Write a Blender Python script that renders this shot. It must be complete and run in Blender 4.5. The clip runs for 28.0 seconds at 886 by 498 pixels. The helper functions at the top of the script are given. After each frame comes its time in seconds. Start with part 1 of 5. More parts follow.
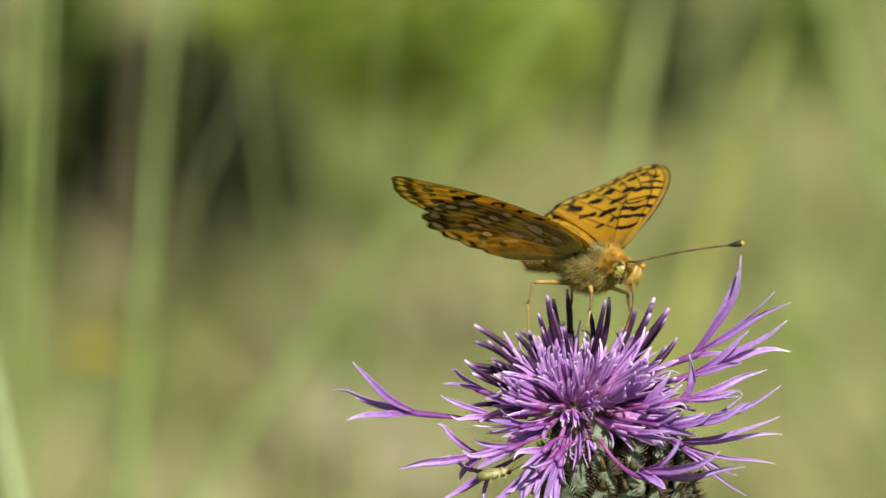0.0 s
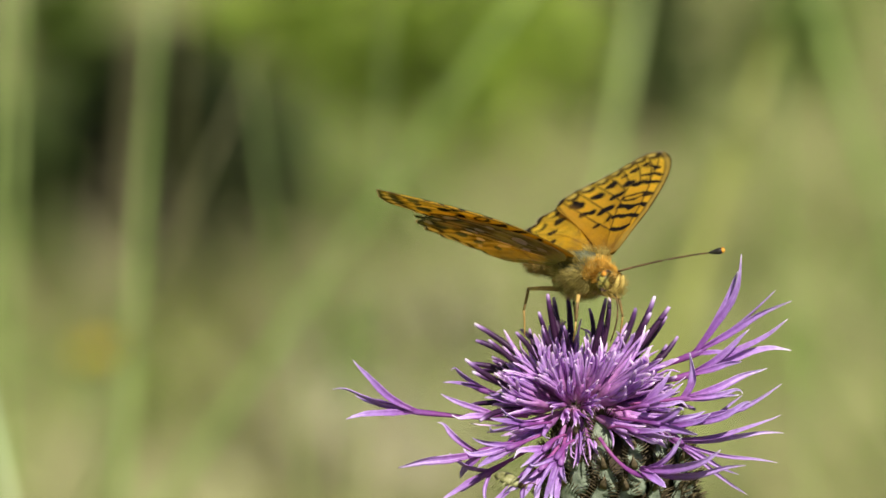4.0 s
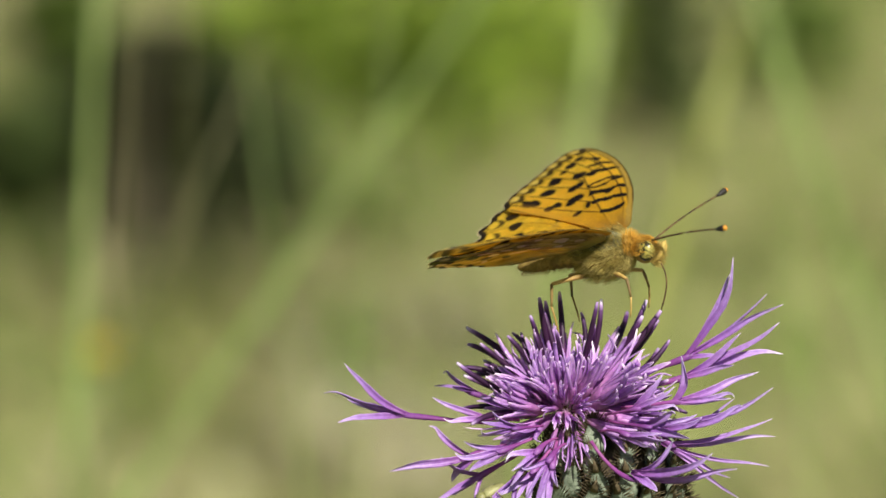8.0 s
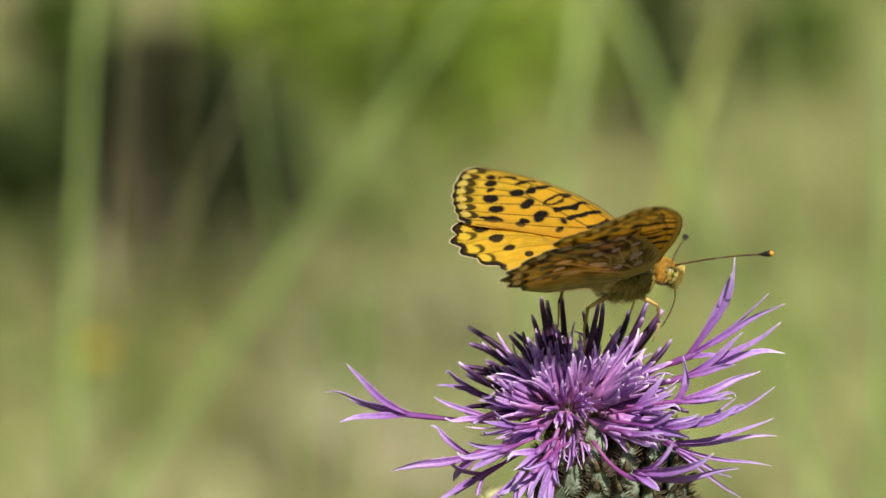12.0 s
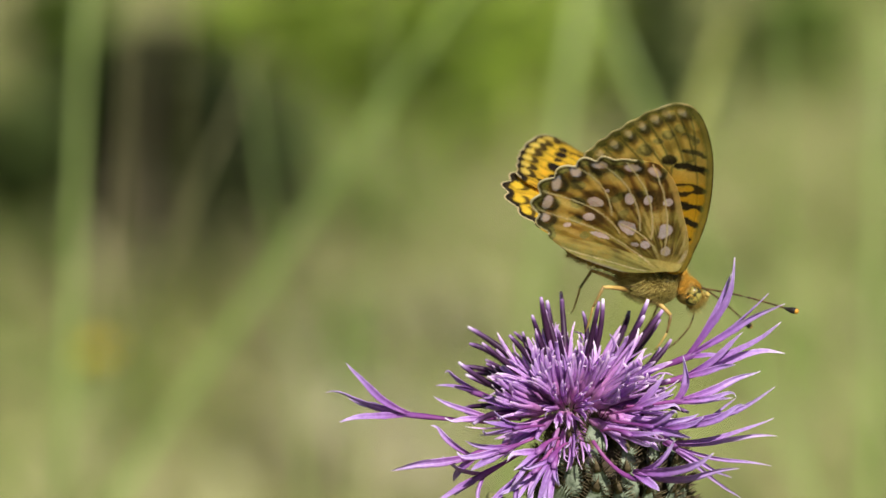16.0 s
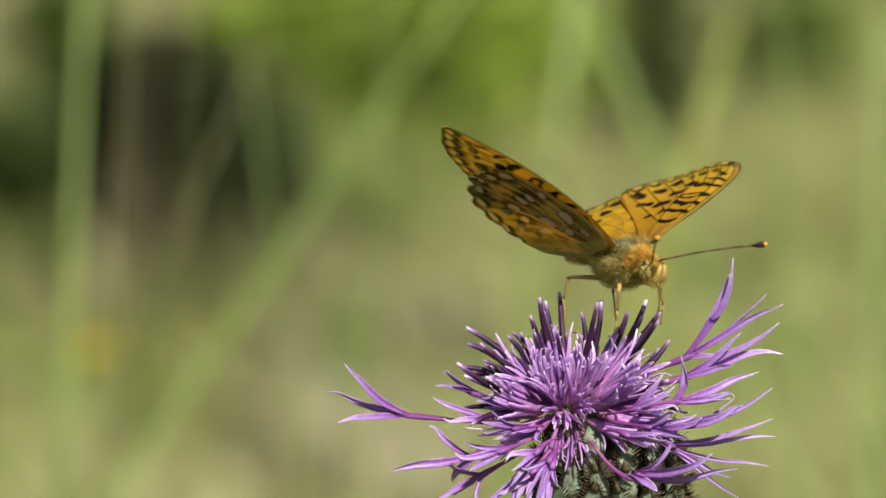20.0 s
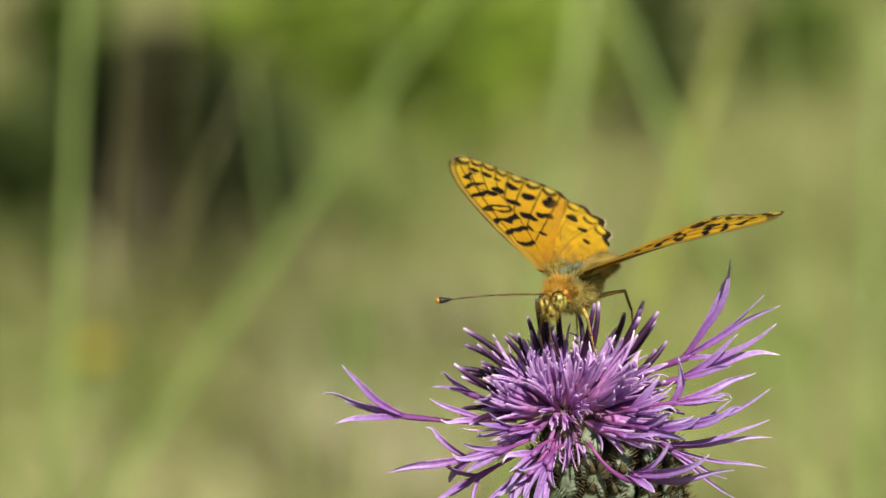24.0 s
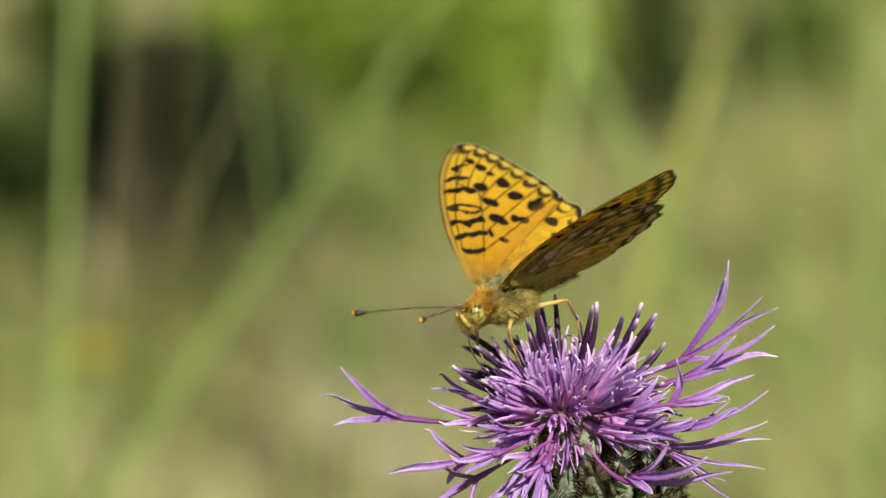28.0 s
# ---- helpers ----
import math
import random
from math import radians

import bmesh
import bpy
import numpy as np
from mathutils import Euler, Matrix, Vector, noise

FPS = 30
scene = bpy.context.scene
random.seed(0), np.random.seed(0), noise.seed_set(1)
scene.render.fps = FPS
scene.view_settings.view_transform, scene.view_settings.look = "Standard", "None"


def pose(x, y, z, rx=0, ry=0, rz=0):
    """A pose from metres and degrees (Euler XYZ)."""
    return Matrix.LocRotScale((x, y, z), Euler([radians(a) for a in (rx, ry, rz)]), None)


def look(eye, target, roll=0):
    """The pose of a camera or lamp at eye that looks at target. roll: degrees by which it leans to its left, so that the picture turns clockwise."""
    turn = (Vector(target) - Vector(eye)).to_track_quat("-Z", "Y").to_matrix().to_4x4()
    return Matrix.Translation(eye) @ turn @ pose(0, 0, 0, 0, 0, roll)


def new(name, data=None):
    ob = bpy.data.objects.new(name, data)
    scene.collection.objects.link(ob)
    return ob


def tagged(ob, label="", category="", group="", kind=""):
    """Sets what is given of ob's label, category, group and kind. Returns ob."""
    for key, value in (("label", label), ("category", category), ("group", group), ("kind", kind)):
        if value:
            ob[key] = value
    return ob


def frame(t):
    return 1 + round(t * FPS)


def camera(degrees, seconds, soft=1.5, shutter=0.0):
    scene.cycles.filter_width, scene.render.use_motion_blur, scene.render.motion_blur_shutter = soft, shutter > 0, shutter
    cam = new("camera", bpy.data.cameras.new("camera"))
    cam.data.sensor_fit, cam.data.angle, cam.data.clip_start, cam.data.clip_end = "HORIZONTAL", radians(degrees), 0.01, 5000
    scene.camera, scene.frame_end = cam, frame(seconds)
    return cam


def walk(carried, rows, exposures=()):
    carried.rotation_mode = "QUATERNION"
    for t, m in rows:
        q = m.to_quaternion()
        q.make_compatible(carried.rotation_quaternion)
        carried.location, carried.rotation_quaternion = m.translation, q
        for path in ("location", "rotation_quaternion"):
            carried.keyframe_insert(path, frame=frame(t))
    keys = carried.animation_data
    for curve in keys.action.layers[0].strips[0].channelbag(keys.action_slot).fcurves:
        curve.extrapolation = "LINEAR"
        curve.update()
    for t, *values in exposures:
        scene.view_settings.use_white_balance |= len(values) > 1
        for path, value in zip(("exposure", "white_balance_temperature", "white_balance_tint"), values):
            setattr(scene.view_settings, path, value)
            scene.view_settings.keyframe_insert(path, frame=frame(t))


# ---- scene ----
cam = camera(10.0, 28.0, soft=1.5, shutter=0.5)
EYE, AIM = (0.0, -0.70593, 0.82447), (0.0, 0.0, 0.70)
cam.data.dof.use_dof = True
cam.data.dof.focus_distance = 0.716
cam.data.dof.aperture_fstop = 17.0
walk(cam, [(0.0, look(EYE, AIM)), (28.0, look(EYE, AIM))], [(0.0, 0.56, 6500, 10), (3.5, 0.54, 6500, 10), (6.0, 0.51, 6500, 10), (21.5, 0.49, 6550, 9), (24.0, 0.47, 6800, 6), (28.0, 0.45, 6800, 6)])

# ---- light: high summer sun from behind and right of the camera, clear sky ----
SUN_TO = Vector((0.27, -0.65, 0.71)).normalized()
world = bpy.data.worlds.new("sky")
scene.world = world
world.use_nodes = True
wn = world.node_tree.nodes
sky = wn.new("ShaderNodeTexSky")
sky.sky_type, sky.sun_disc = "NISHITA", False
sky.sun_elevation = math.asin(SUN_TO.z)
sky.sun_rotation = math.atan2(SUN_TO.x, SUN_TO.y)
world.node_tree.links.new(sky.outputs[0], wn["Background"].inputs[0])
wn["Background"].inputs[1].default_value = 0.040
sun = new("sun", bpy.data.lights.new("sun", "SUN"))
sun.data.energy, sun.data.angle, sun.data.color = 5.0, radians(0.53), (1.0, 0.95, 0.86)
sun.matrix_world = look(SUN_TO * 5, (0, 0, 0))


# ---- materials ----
def material(name, rough=0.6, spec=0.3, through_light=0.0):
    """A principled material, mixed with some translucency; returns it with its nodes, links and the colour sockets."""
    m = bpy.data.materials.new(name)
    m.use_nodes = True
    n, l = m.node_tree.nodes, m.node_tree.links
    bsdf = n["Principled BSDF"]
    bsdf.inputs["Roughness"].default_value = rough
    bsdf.inputs["Specular IOR Level"].default_value = spec
    sockets = [bsdf.inputs["Base Color"]]
    if through_light:
        tr, mix = n.new("ShaderNodeBsdfTranslucent"), n.new("ShaderNodeMixShader")
        mix.inputs[0].default_value = through_light
        l.new(bsdf.outputs[0], mix.inputs[1])
        l.new(tr.outputs[0], mix.inputs[2])
        l.new(mix.outputs[0], n["Material Output"].inputs[0])
        sockets.append(tr.inputs[0])
    return m, n, l, sockets, bsdf


def ramp(n, stops):
    r = n.new("ShaderNodeValToRGB")
    e = r.color_ramp.elements
    e[0].position, e[0].color = stops[0][0], (*stops[0][1], 1)
    e[1].position, e[1].color = stops[-1][0], (*stops[-1][1], 1)
    for p, c in stops[1:-1]:
        k = e.new(p)
        k.color = (*c, 1)
    return r


def noise_node(n, l, scale, detail=4, coords="Object"):
    tc, tx = n.new("ShaderNodeTexCoord"), n.new("ShaderNodeTexNoise")
    tx.inputs["Scale"].default_value, tx.inputs["Detail"].default_value = scale, detail
    l.new(tc.outputs[coords], tx.inputs["Vector"])
    return tx


def mixed(n, l, a, b, fac, mode="MIX"):
    m = n.new("ShaderNodeMix")
    m.data_type, m.blend_type = "RGBA", mode
    for sock, v in ((m.inputs[6], a), (m.inputs[7], b), (m.inputs[0], fac)):
        if hasattr(v, "is_linked"):
            l.new(v, sock)
        elif isinstance(v, tuple):
            sock.default_value = (*v, 1)
        else:
            sock.default_value = v
    return m.outputs[2]


def bump(n, l, bsdf, height, strength, distance):
    b = n.new("ShaderNodeBump")
    b.inputs["Strength"].default_value, b.inputs["Distance"].default_value = strength, distance
    l.new(height, b.inputs["Height"])
    l.new(b.outputs[0], bsdf.inputs["Normal"])


def noisy(name, dark, light, scale, rough=0.6, spec=0.3, through_light=0.0, relief=0.0, island=False, low=0.35, high=0.65):
    """Two colours mixed by noise at two scales, and from piece to piece."""
    m, n, l, sockets, bsdf = material(name, rough, spec, through_light)
    big, fine = noise_node(n, l, scale), noise_node(n, l, scale * 9, 3)
    r = ramp(n, [(low, dark), (high, light)])
    l.new(big.outputs[0], r.inputs[0])
    speck = ramp(n, [(0.3, (0.72, 0.72, 0.72)), (0.7, (1.15, 1.15, 1.15))])
    l.new(fine.outputs[0], speck.inputs[0])
    colour = mixed(n, l, r.outputs[0], speck.outputs[0], 1.0, "MULTIPLY")
    if island:
        geo = n.new("ShaderNodeNewGeometry")
        own = ramp(n, [(0.0, (0.55, 0.55, 0.5)), (1.0, (1.35, 1.35, 1.3))])
        l.new(geo.outputs["Random Per Island"], own.inputs[0])
        colour = mixed(n, l, colour, own.outputs[0], 1.0, "MULTIPLY")
    for s in sockets:
        l.new(colour, s)
    if relief:
        bump(n, l, bsdf, fine.outputs[0], 0.6, relief)
    return m


def petal_material(name, stops, through_light, rough=0.40, spec=0.45):
    """Colour along the length of the floret, held in the attribute 'along'; streaks and a tone of its own for each."""
    m, n, l, sockets, bsdf = material(name, rough, spec, through_light)
    at = n.new("ShaderNodeAttribute")
    at.attribute_name = "along"
    r = ramp(n, stops)
    l.new(at.outputs["Fac"], r.inputs[0])
    info = n.new("ShaderNodeObjectInfo")
    tone = ramp(n, [(0.0, (0.78, 0.70, 0.84)), (0.35, (0.98, 0.95, 1)), (0.7, (1.1, 1.08, 1.05)), (1.0, (1.3, 1.4, 1.22))])
    l.new(info.outputs["Random"], tone.inputs[0])
    colour = mixed(n, l, r.outputs[0], tone.outputs[0], 1.0, "MULTIPLY")
    geo = n.new("ShaderNodeNewGeometry")
    lobe = ramp(n, [(0.0, (0.74, 0.66, 0.78)), (0.4, (1, 0.97, 1)), (1.0, (1.25, 1.35, 1.18))])
    l.new(geo.outputs["Random Per Island"], lobe.inputs[0])
    colour = mixed(n, l, colour, lobe.outputs[0], 0.8, "MULTIPLY")
    fine = noise_node(n, l, 1400, 3)
    streak = ramp(n, [(0.3, (0.72, 0.60, 0.76)), (0.7, (1.3, 1.38, 1.3))])
    l.new(fine.outputs[0], streak.inputs[0])
    colour = mixed(n, l, colour, streak.outputs[0], 0.5, "MULTIPLY")
    rim = n.new("ShaderNodeAttribute")
    rim.attribute_name = "across"
    pale = ramp(n, [(0.0, (0.70, 0.60, 0.76)), (0.16, (0.98, 0.95, 1)), (0.34, (1.08, 1.08, 1.06)), (0.46, (0.82, 0.74, 0.86)), (0.60, (1.05, 1.05, 1.05)), (0.74, (0.88, 0.82, 0.9)), (1.0, (1.3, 1.4, 1.2))])
    l.new(rim.outputs["Fac"], pale.inputs[0])
    colour = mixed(n, l, colour, pale.outputs[0], 0.65, "MULTIPLY")
    for s in sockets:
        l.new(colour, s)
    bump(n, l, bsdf, fine.outputs[0], 0.3, 0.0002)
    return m


def scale_material(name, glow):
    """Wing scales: the pattern's colours in the attribute 'pattern', dusted by fine noise; 'seen_through' is what both faces let pass."""
    m, n, l, sockets, bsdf = material(name, 0.62, 0.25, glow)
    at = n.new("ShaderNodeAttribute")
    at.attribute_name = "pattern"
    dust, fine = noise_node(n, l, 420, 4), noise_node(n, l, 3800, 2)
    d = ramp(n, [(0.3, (0.86, 0.82, 0.78)), (0.7, (1.08, 1.08, 1.05))])
    l.new(dust.outputs[0], d.inputs[0])
    f = ramp(n, [(0.3, (0.8, 0.78, 0.75)), (0.7, (1.15, 1.15, 1.15))])
    l.new(fine.outputs[0], f.inputs[0])
    c = mixed(n, l, at.outputs["Color"], d.outputs[0], 1.0, "MULTIPLY")
    c = mixed(n, l, c, f.outputs[0], 0.8, "MULTIPLY")
    l.new(c, sockets[0])
    behind = n.new("ShaderNodeAttribute")
    behind.attribute_name = "seen_through"
    l.new(behind.outputs["Color"], sockets[1])
    bump(n, l, bsdf, fine.outputs[0], 0.35, 0.0001)
    return m


PETAL = petal_material("violet_petal", [(0.0, (0.70, 0.44, 0.64)), (0.22, (0.68, 0.33, 0.62)), (0.40, (0.61, 0.28, 0.63)), (0.6, (0.64, 0.36, 0.75)), (0.85, (0.71, 0.49, 0.85)), (0.95, (0.80, 0.62, 0.89)), (1.0, (0.86, 0.76, 0.91))], 0.54)
RAY = petal_material("ray_petal", [(0.0, (0.48, 0.14, 0.38)), (0.4, (0.33, 0.09, 0.35)), (0.6, (0.42, 0.20, 0.57)), (0.85, (0.58, 0.41, 0.78)), (0.95, (0.70, 0.58, 0.87)), (1.0, (0.84, 0.78, 0.90))], 0.42)
ANTHER = petal_material("dark_anther", [(0.0, (0.20, 0.05, 0.20)), (0.30, (0.032, 0.008, 0.032)), (0.70, (0.034, 0.009, 0.038)), (0.84, (0.10, 0.04, 0.13)), (0.92, (0.40, 0.28, 0.50)), (0.97, (0.72, 0.66, 0.78)), (1.0, (0.82, 0.78, 0.82))], 0.02, 0.5, 0.3)
BRACT = noisy("bract_green", (0.085, 0.11, 0.07), (0.30, 0.35, 0.25), 900, 0.6, 0.3, 0.08, 0.0001)
FRINGE = noisy("dark_fringe", (0.02, 0.016, 0.01), (0.07, 0.05, 0.028), 800, 0.7, 0.2)
BRISTLE = noisy("brown_bristle", (0.035, 0.026, 0.014), (0.17, 0.13, 0.07), 800, 0.7, 0.2, 0.1)
STEM = noisy("plant_stem", (0.08, 0.14, 0.035), (0.16, 0.24, 0.08), 60, 0.6, 0.3, 0.0, 0.0003)
WING, HIND_SCALES = scale_material("forewing_scales", 0.58), scale_material("hindwing_scales", 0.52)
FUR = noisy("pale_yellow_fur", (0.40, 0.31, 0.08), (0.76, 0.62, 0.23), 500, 0.8, 0.2, 0.3, 0.0, True)
FLANK_FUR = noisy("olive_fur", (0.20, 0.165, 0.04), (0.46, 0.38, 0.12), 500, 0.8, 0.2, 0.1, 0.0, True)
ROOT_FUR = noisy("tawny_root_fur", (0.28, 0.20, 0.045), (0.58, 0.43, 0.11), 500, 0.8, 0.2, 0.2, 0.0, True)
ABDOMEN_FUR = noisy("brown_fur", (0.20, 0.12, 0.03), (0.42, 0.27, 0.07), 500, 0.8, 0.2, 0.1, 0.0, True)
HEAD_FUR = noisy("orange_fur", (0.42, 0.20, 0.02), (0.78, 0.44, 0.07), 500, 0.8, 0.2, 0.2, 0.0, True)
BACK_FUR = noisy("grey_green_fur", (0.12, 0.125, 0.065), (0.30, 0.31, 0.19), 500, 0.8, 0.2, 0.1, 0.0, True)
FACE_FUR = noisy("golden_face_fur", (0.34, 0.23, 0.05), (0.68, 0.50, 0.15), 500, 0.8, 0.2, 0.2, 0.0, True)
BODY = noisy("body_cuticle", (0.17, 0.115, 0.03), (0.42, 0.29, 0.08), 350, 0.75, 0.25, 0.0, 0.0002)
EYE_MAT = noisy("olive_eye", (0.03, 0.025, 0.007), (0.38, 0.33, 0.08), 1500, 0.3, 0.4, low=0.44, high=0.56)
LEG = noisy("amber_leg", (0.28, 0.165, 0.04), (0.58, 0.39, 0.12), 300, 0.55, 0.35)
SHIN = noisy("brown_shin", (0.05, 0.032, 0.012), (0.30, 0.19, 0.06), 260, 0.5, 0.4)
SHAFT = noisy("antenna_shaft", (0.05, 0.03, 0.014), (0.17, 0.10, 0.04), 900, 0.6, 0.3)
CLUB = noisy("black_club", (0.01, 0.009, 0.008), (0.03, 0.025, 0.02), 900, 0.5, 0.3)
CLUB_TIP = noisy("orange_club_tip", (0.55, 0.22, 0.02), (0.75, 0.38, 0.05), 900, 0.5, 0.3)
BUG = noisy("pale_bug", (0.16, 0.16, 0.05), (0.38, 0.37, 0.17), 700, 0.4, 0.4, 0.0, 0.0001)
SOIL = noisy("meadow_floor", (0.20, 0.235, 0.058), (0.365, 0.375, 0.16), 1.6, 0.9, 0.1, 0.0, 0.01)
STRAW = noisy("straw_grass", (0.26, 0.25, 0.10), (0.46, 0.42, 0.24), 2.5, 0.6, 0.3, 0.3, 0.0, True)
GREEN = noisy("green_grass", (0.10, 0.17, 0.025), (0.22, 0.31, 0.06), 2.5, 0.55, 0.35, 0.3, 0.0, True)
BLADE = noisy("near_blade", (0.23, 0.33, 0.075), (0.36, 0.45, 0.15), 12, 0.5, 0.4, 0.3, 0.0005)
BLADE_PALE = noisy("pale_blade", (0.42, 0.50, 0.24), (0.58, 0.62, 0.36), 12, 0.5, 0.4, 0.3, 0.0005)
BLADE_GOLD = noisy("gold_blade", (0.30, 0.33, 0.075), (0.40, 0.42, 0.12), 12, 0.5, 0.4, 0.3, 0.0005)
# leaf green darkened to hold the shade inside the herbs
SHADED_LEAF = noisy("shaded_leaf", (0.022, 0.034, 0.011), (0.085, 0.105, 0.04), 6, 0.6, 0.25, 0.12, 0.0, True)
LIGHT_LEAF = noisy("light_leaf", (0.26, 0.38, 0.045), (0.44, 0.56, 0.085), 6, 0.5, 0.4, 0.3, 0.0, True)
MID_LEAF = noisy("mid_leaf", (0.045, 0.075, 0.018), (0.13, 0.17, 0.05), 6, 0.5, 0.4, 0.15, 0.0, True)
DRY = noisy("dry_stalk", (0.12, 0.10, 0.06), (0.26, 0.22, 0.14), 9, 0.8, 0.2, 0.1, 0.0, True)
GREY = noisy("grey_seed_fluff", (0.38, 0.38, 0.36), (0.55, 0.55, 0.54), 40, 0.9, 0.1, 0.2)


# ---- mesh building ----
class Shape:
    """Vertices, faces and a value along the length, gathered for one mesh."""

    def __init__(self):
        self.v, self.f, self.along, self.across = [], [], [], {}

    def sweep(self, pts, radii, flat=1.0, side=Vector((1, 0, 0)), n=6, a0=0.0, a1=1.0):
        """A closed tube along pts; flat < 1 squeezes it across side, to a strap."""
        base, k = len(self.v), len(pts)
        for i, p in enumerate(pts):
            d = (pts[min(i + 1, k - 1)] - pts[max(i - 1, 0)]).normalized()
            s = side - d * side.dot(d)
            s = s.normalized() if s.length > 1e-6 else d.orthogonal().normalized()
            u = d.cross(s)
            for j in range(n):
                a = 2 * math.pi * j / n
                self.v.append(p + (s * math.cos(a) + u * math.sin(a) * flat) * radii[i])
                self.along.append(a0 + (a1 - a0) * i / (k - 1))
        for i in range(k - 1):
            for j in range(n):
                q = base + i * n
                self.f.append((q + j, q + (j + 1) % n, q + n + (j + 1) % n, q + n + j))
        self.f.append(tuple(range(base + n - 1, base - 1, -1)))
        self.f.append(tuple(range(base + (k - 1) * n, base + k * n)))

    def ball(self, c, r, seg=14, rings=9, turn=None):
        base = len(self.v)
        for i in range(rings + 1):
            t = math.pi * i / rings
            for j in range(seg):
                a = 2 * math.pi * j / seg
                q = Vector((math.sin(t) * math.cos(a) * r[0], math.sin(t) * math.sin(a) * r[1], math.cos(t) * r[2]))
                if turn:
                    q = turn @ q
                self.v.append(Vector(c) + q)
                self.along.append(i / rings)
        for i in range(rings):
            for j in range(seg):
                q = base + i * seg
                self.f.append((q + j, q + seg + j, q + seg + (j + 1) % seg, q + (j + 1) % seg))

    def blade(self, pts, widths, side):
        """A thin folded leaf: three points across."""
        base, k = len(self.v), len(pts)
        for i, p in enumerate(pts):
            d = (pts[min(i + 1, k - 1)] - pts[max(i - 1, 0)]).normalized()
            s = (side - d * side.dot(d)).normalized()
            u = d.cross(s)
            for q in (-1, 0, 1):
                self.v.append(p + s * q * widths[i] + u * (abs(q) * widths[i] * 0.35))
                self.along.append(i / (k - 1))
        for i in range(k - 1):
            for j in range(2):
                q = base + 3 * i + j
                self.f.append((q, q + 1, q + 4, q + 3))

    def ribbon(self, pts, widths, side, turn=0.0, fold=0.35, thick=0.05 * 0.001, a0=0.0, a1=1.0):
        """A thin closed strap with a groove along it, that turns on its way; its edges are held in 'across'."""
        base, k = len(self.v), len(pts)
        row = ((-1, 0), (-0.55, 0), (0, 0), (0.55, 0), (1, 0), (0.55, 1), (0, 1), (-0.55, 1))
        for i, p in enumerate(pts):
            d = (pts[min(i + 1, k - 1)] - pts[max(i - 1, 0)]).normalized()
            s = side - d * side.dot(d)
            s = s.normalized() if s.length > 1e-6 else d.orthogonal().normalized()
            u = d.cross(s)
            a = turn * i / (k - 1)
            s, u = s * math.cos(a) + u * math.sin(a), u * math.cos(a) - s * math.sin(a)
            for q, low in row:
                self.across[len(self.v)] = abs(q)
                self.v.append(p + s * q * widths[i] + u * (q * q * fold * widths[i] - low * thick))
                self.along.append(a0 + (a1 - a0) * i / (k - 1))
        for i in range(k - 1):
            for j in range(8):
                q = base + i * 8
                self.f.append((q + j, q + (j + 1) % 8, q + 8 + (j + 1) % 8, q + 8 + j))
        self.f.append(tuple(range(base + 7, base - 1, -1)))
        self.f.append(tuple(range(base + (k - 1) * 8, base + k * 8)))

    def mesh(self, name, mat, smooth=True):
        me = bpy.data.meshes.new(name)
        me.from_pydata([tuple(p) for p in self.v], [], self.f)
        at = me.attributes.new("along", "FLOAT", "POINT")
        at.data.foreach_set("value", self.along)
        if self.across:
            at = me.attributes.new("across", "FLOAT", "POINT")
            at.data.foreach_set("value", [self.across[i] if i in self.across else 0.0 for i in range(len(self.v))])
        me.materials.append(mat)
        if smooth:
            me.polygons.foreach_set("use_smooth", [True] * len(me.polygons))
        me.validate()
        return me


def part(name, data, parent, label="", m=None):
    """One mesh object under a thing or under a part."""
    ob = new(name, data)
    ob.parent = parent
    if m is not None:
        ob.matrix_basis = m
    return tagged(ob, label)


def thing(name, m, label, category, group="", kind=""):
    ob = new(name)
    ob.empty_display_size = 0.01
    ob.matrix_basis = m
    return tagged(ob, label, category, group, kind)


def curve(a, b, c, n):
    """Points of a quadratic curve from a to c, drawn towards b."""
    return [a * (1 - t) ** 2 + b * 2 * t * (1 - t) + c * t * t for t in (i / (n - 1) for i in range(n))]


def taper(n, base, belly, tip, at=0.4):
    out = []
    for i in range(n):
        t = i / (n - 1)
        out.append(base + (belly - base) * t / at if t < at else belly + (tip - belly) * ((t - at) / (1 - at)) ** 1.3)
    return out


MM = 0.001

# ---- ground ----
gs = Shape()
for i in range(41):
    for j in range(41):
        x, y = (i - 20) * 2.0 * (1 + abs(i - 20) * 0.35), (j - 20) * 2.0 * (1 + abs(j - 20) * 0.35)
        gs.v.append(Vector((x, y, 0.02 * noise.noise(Vector((x, y, 0)) * 0.7))))
        gs.along.append(0)
for i in range(40):
    for j in range(40):
        q = i * 41 + j
        gs.f.append((q, q + 41, q + 42, q + 1))
ground = tagged(new("ground", gs.mesh("ground", SOIL)), "olive and straw coloured meadow floor", "ground", kind="structure")


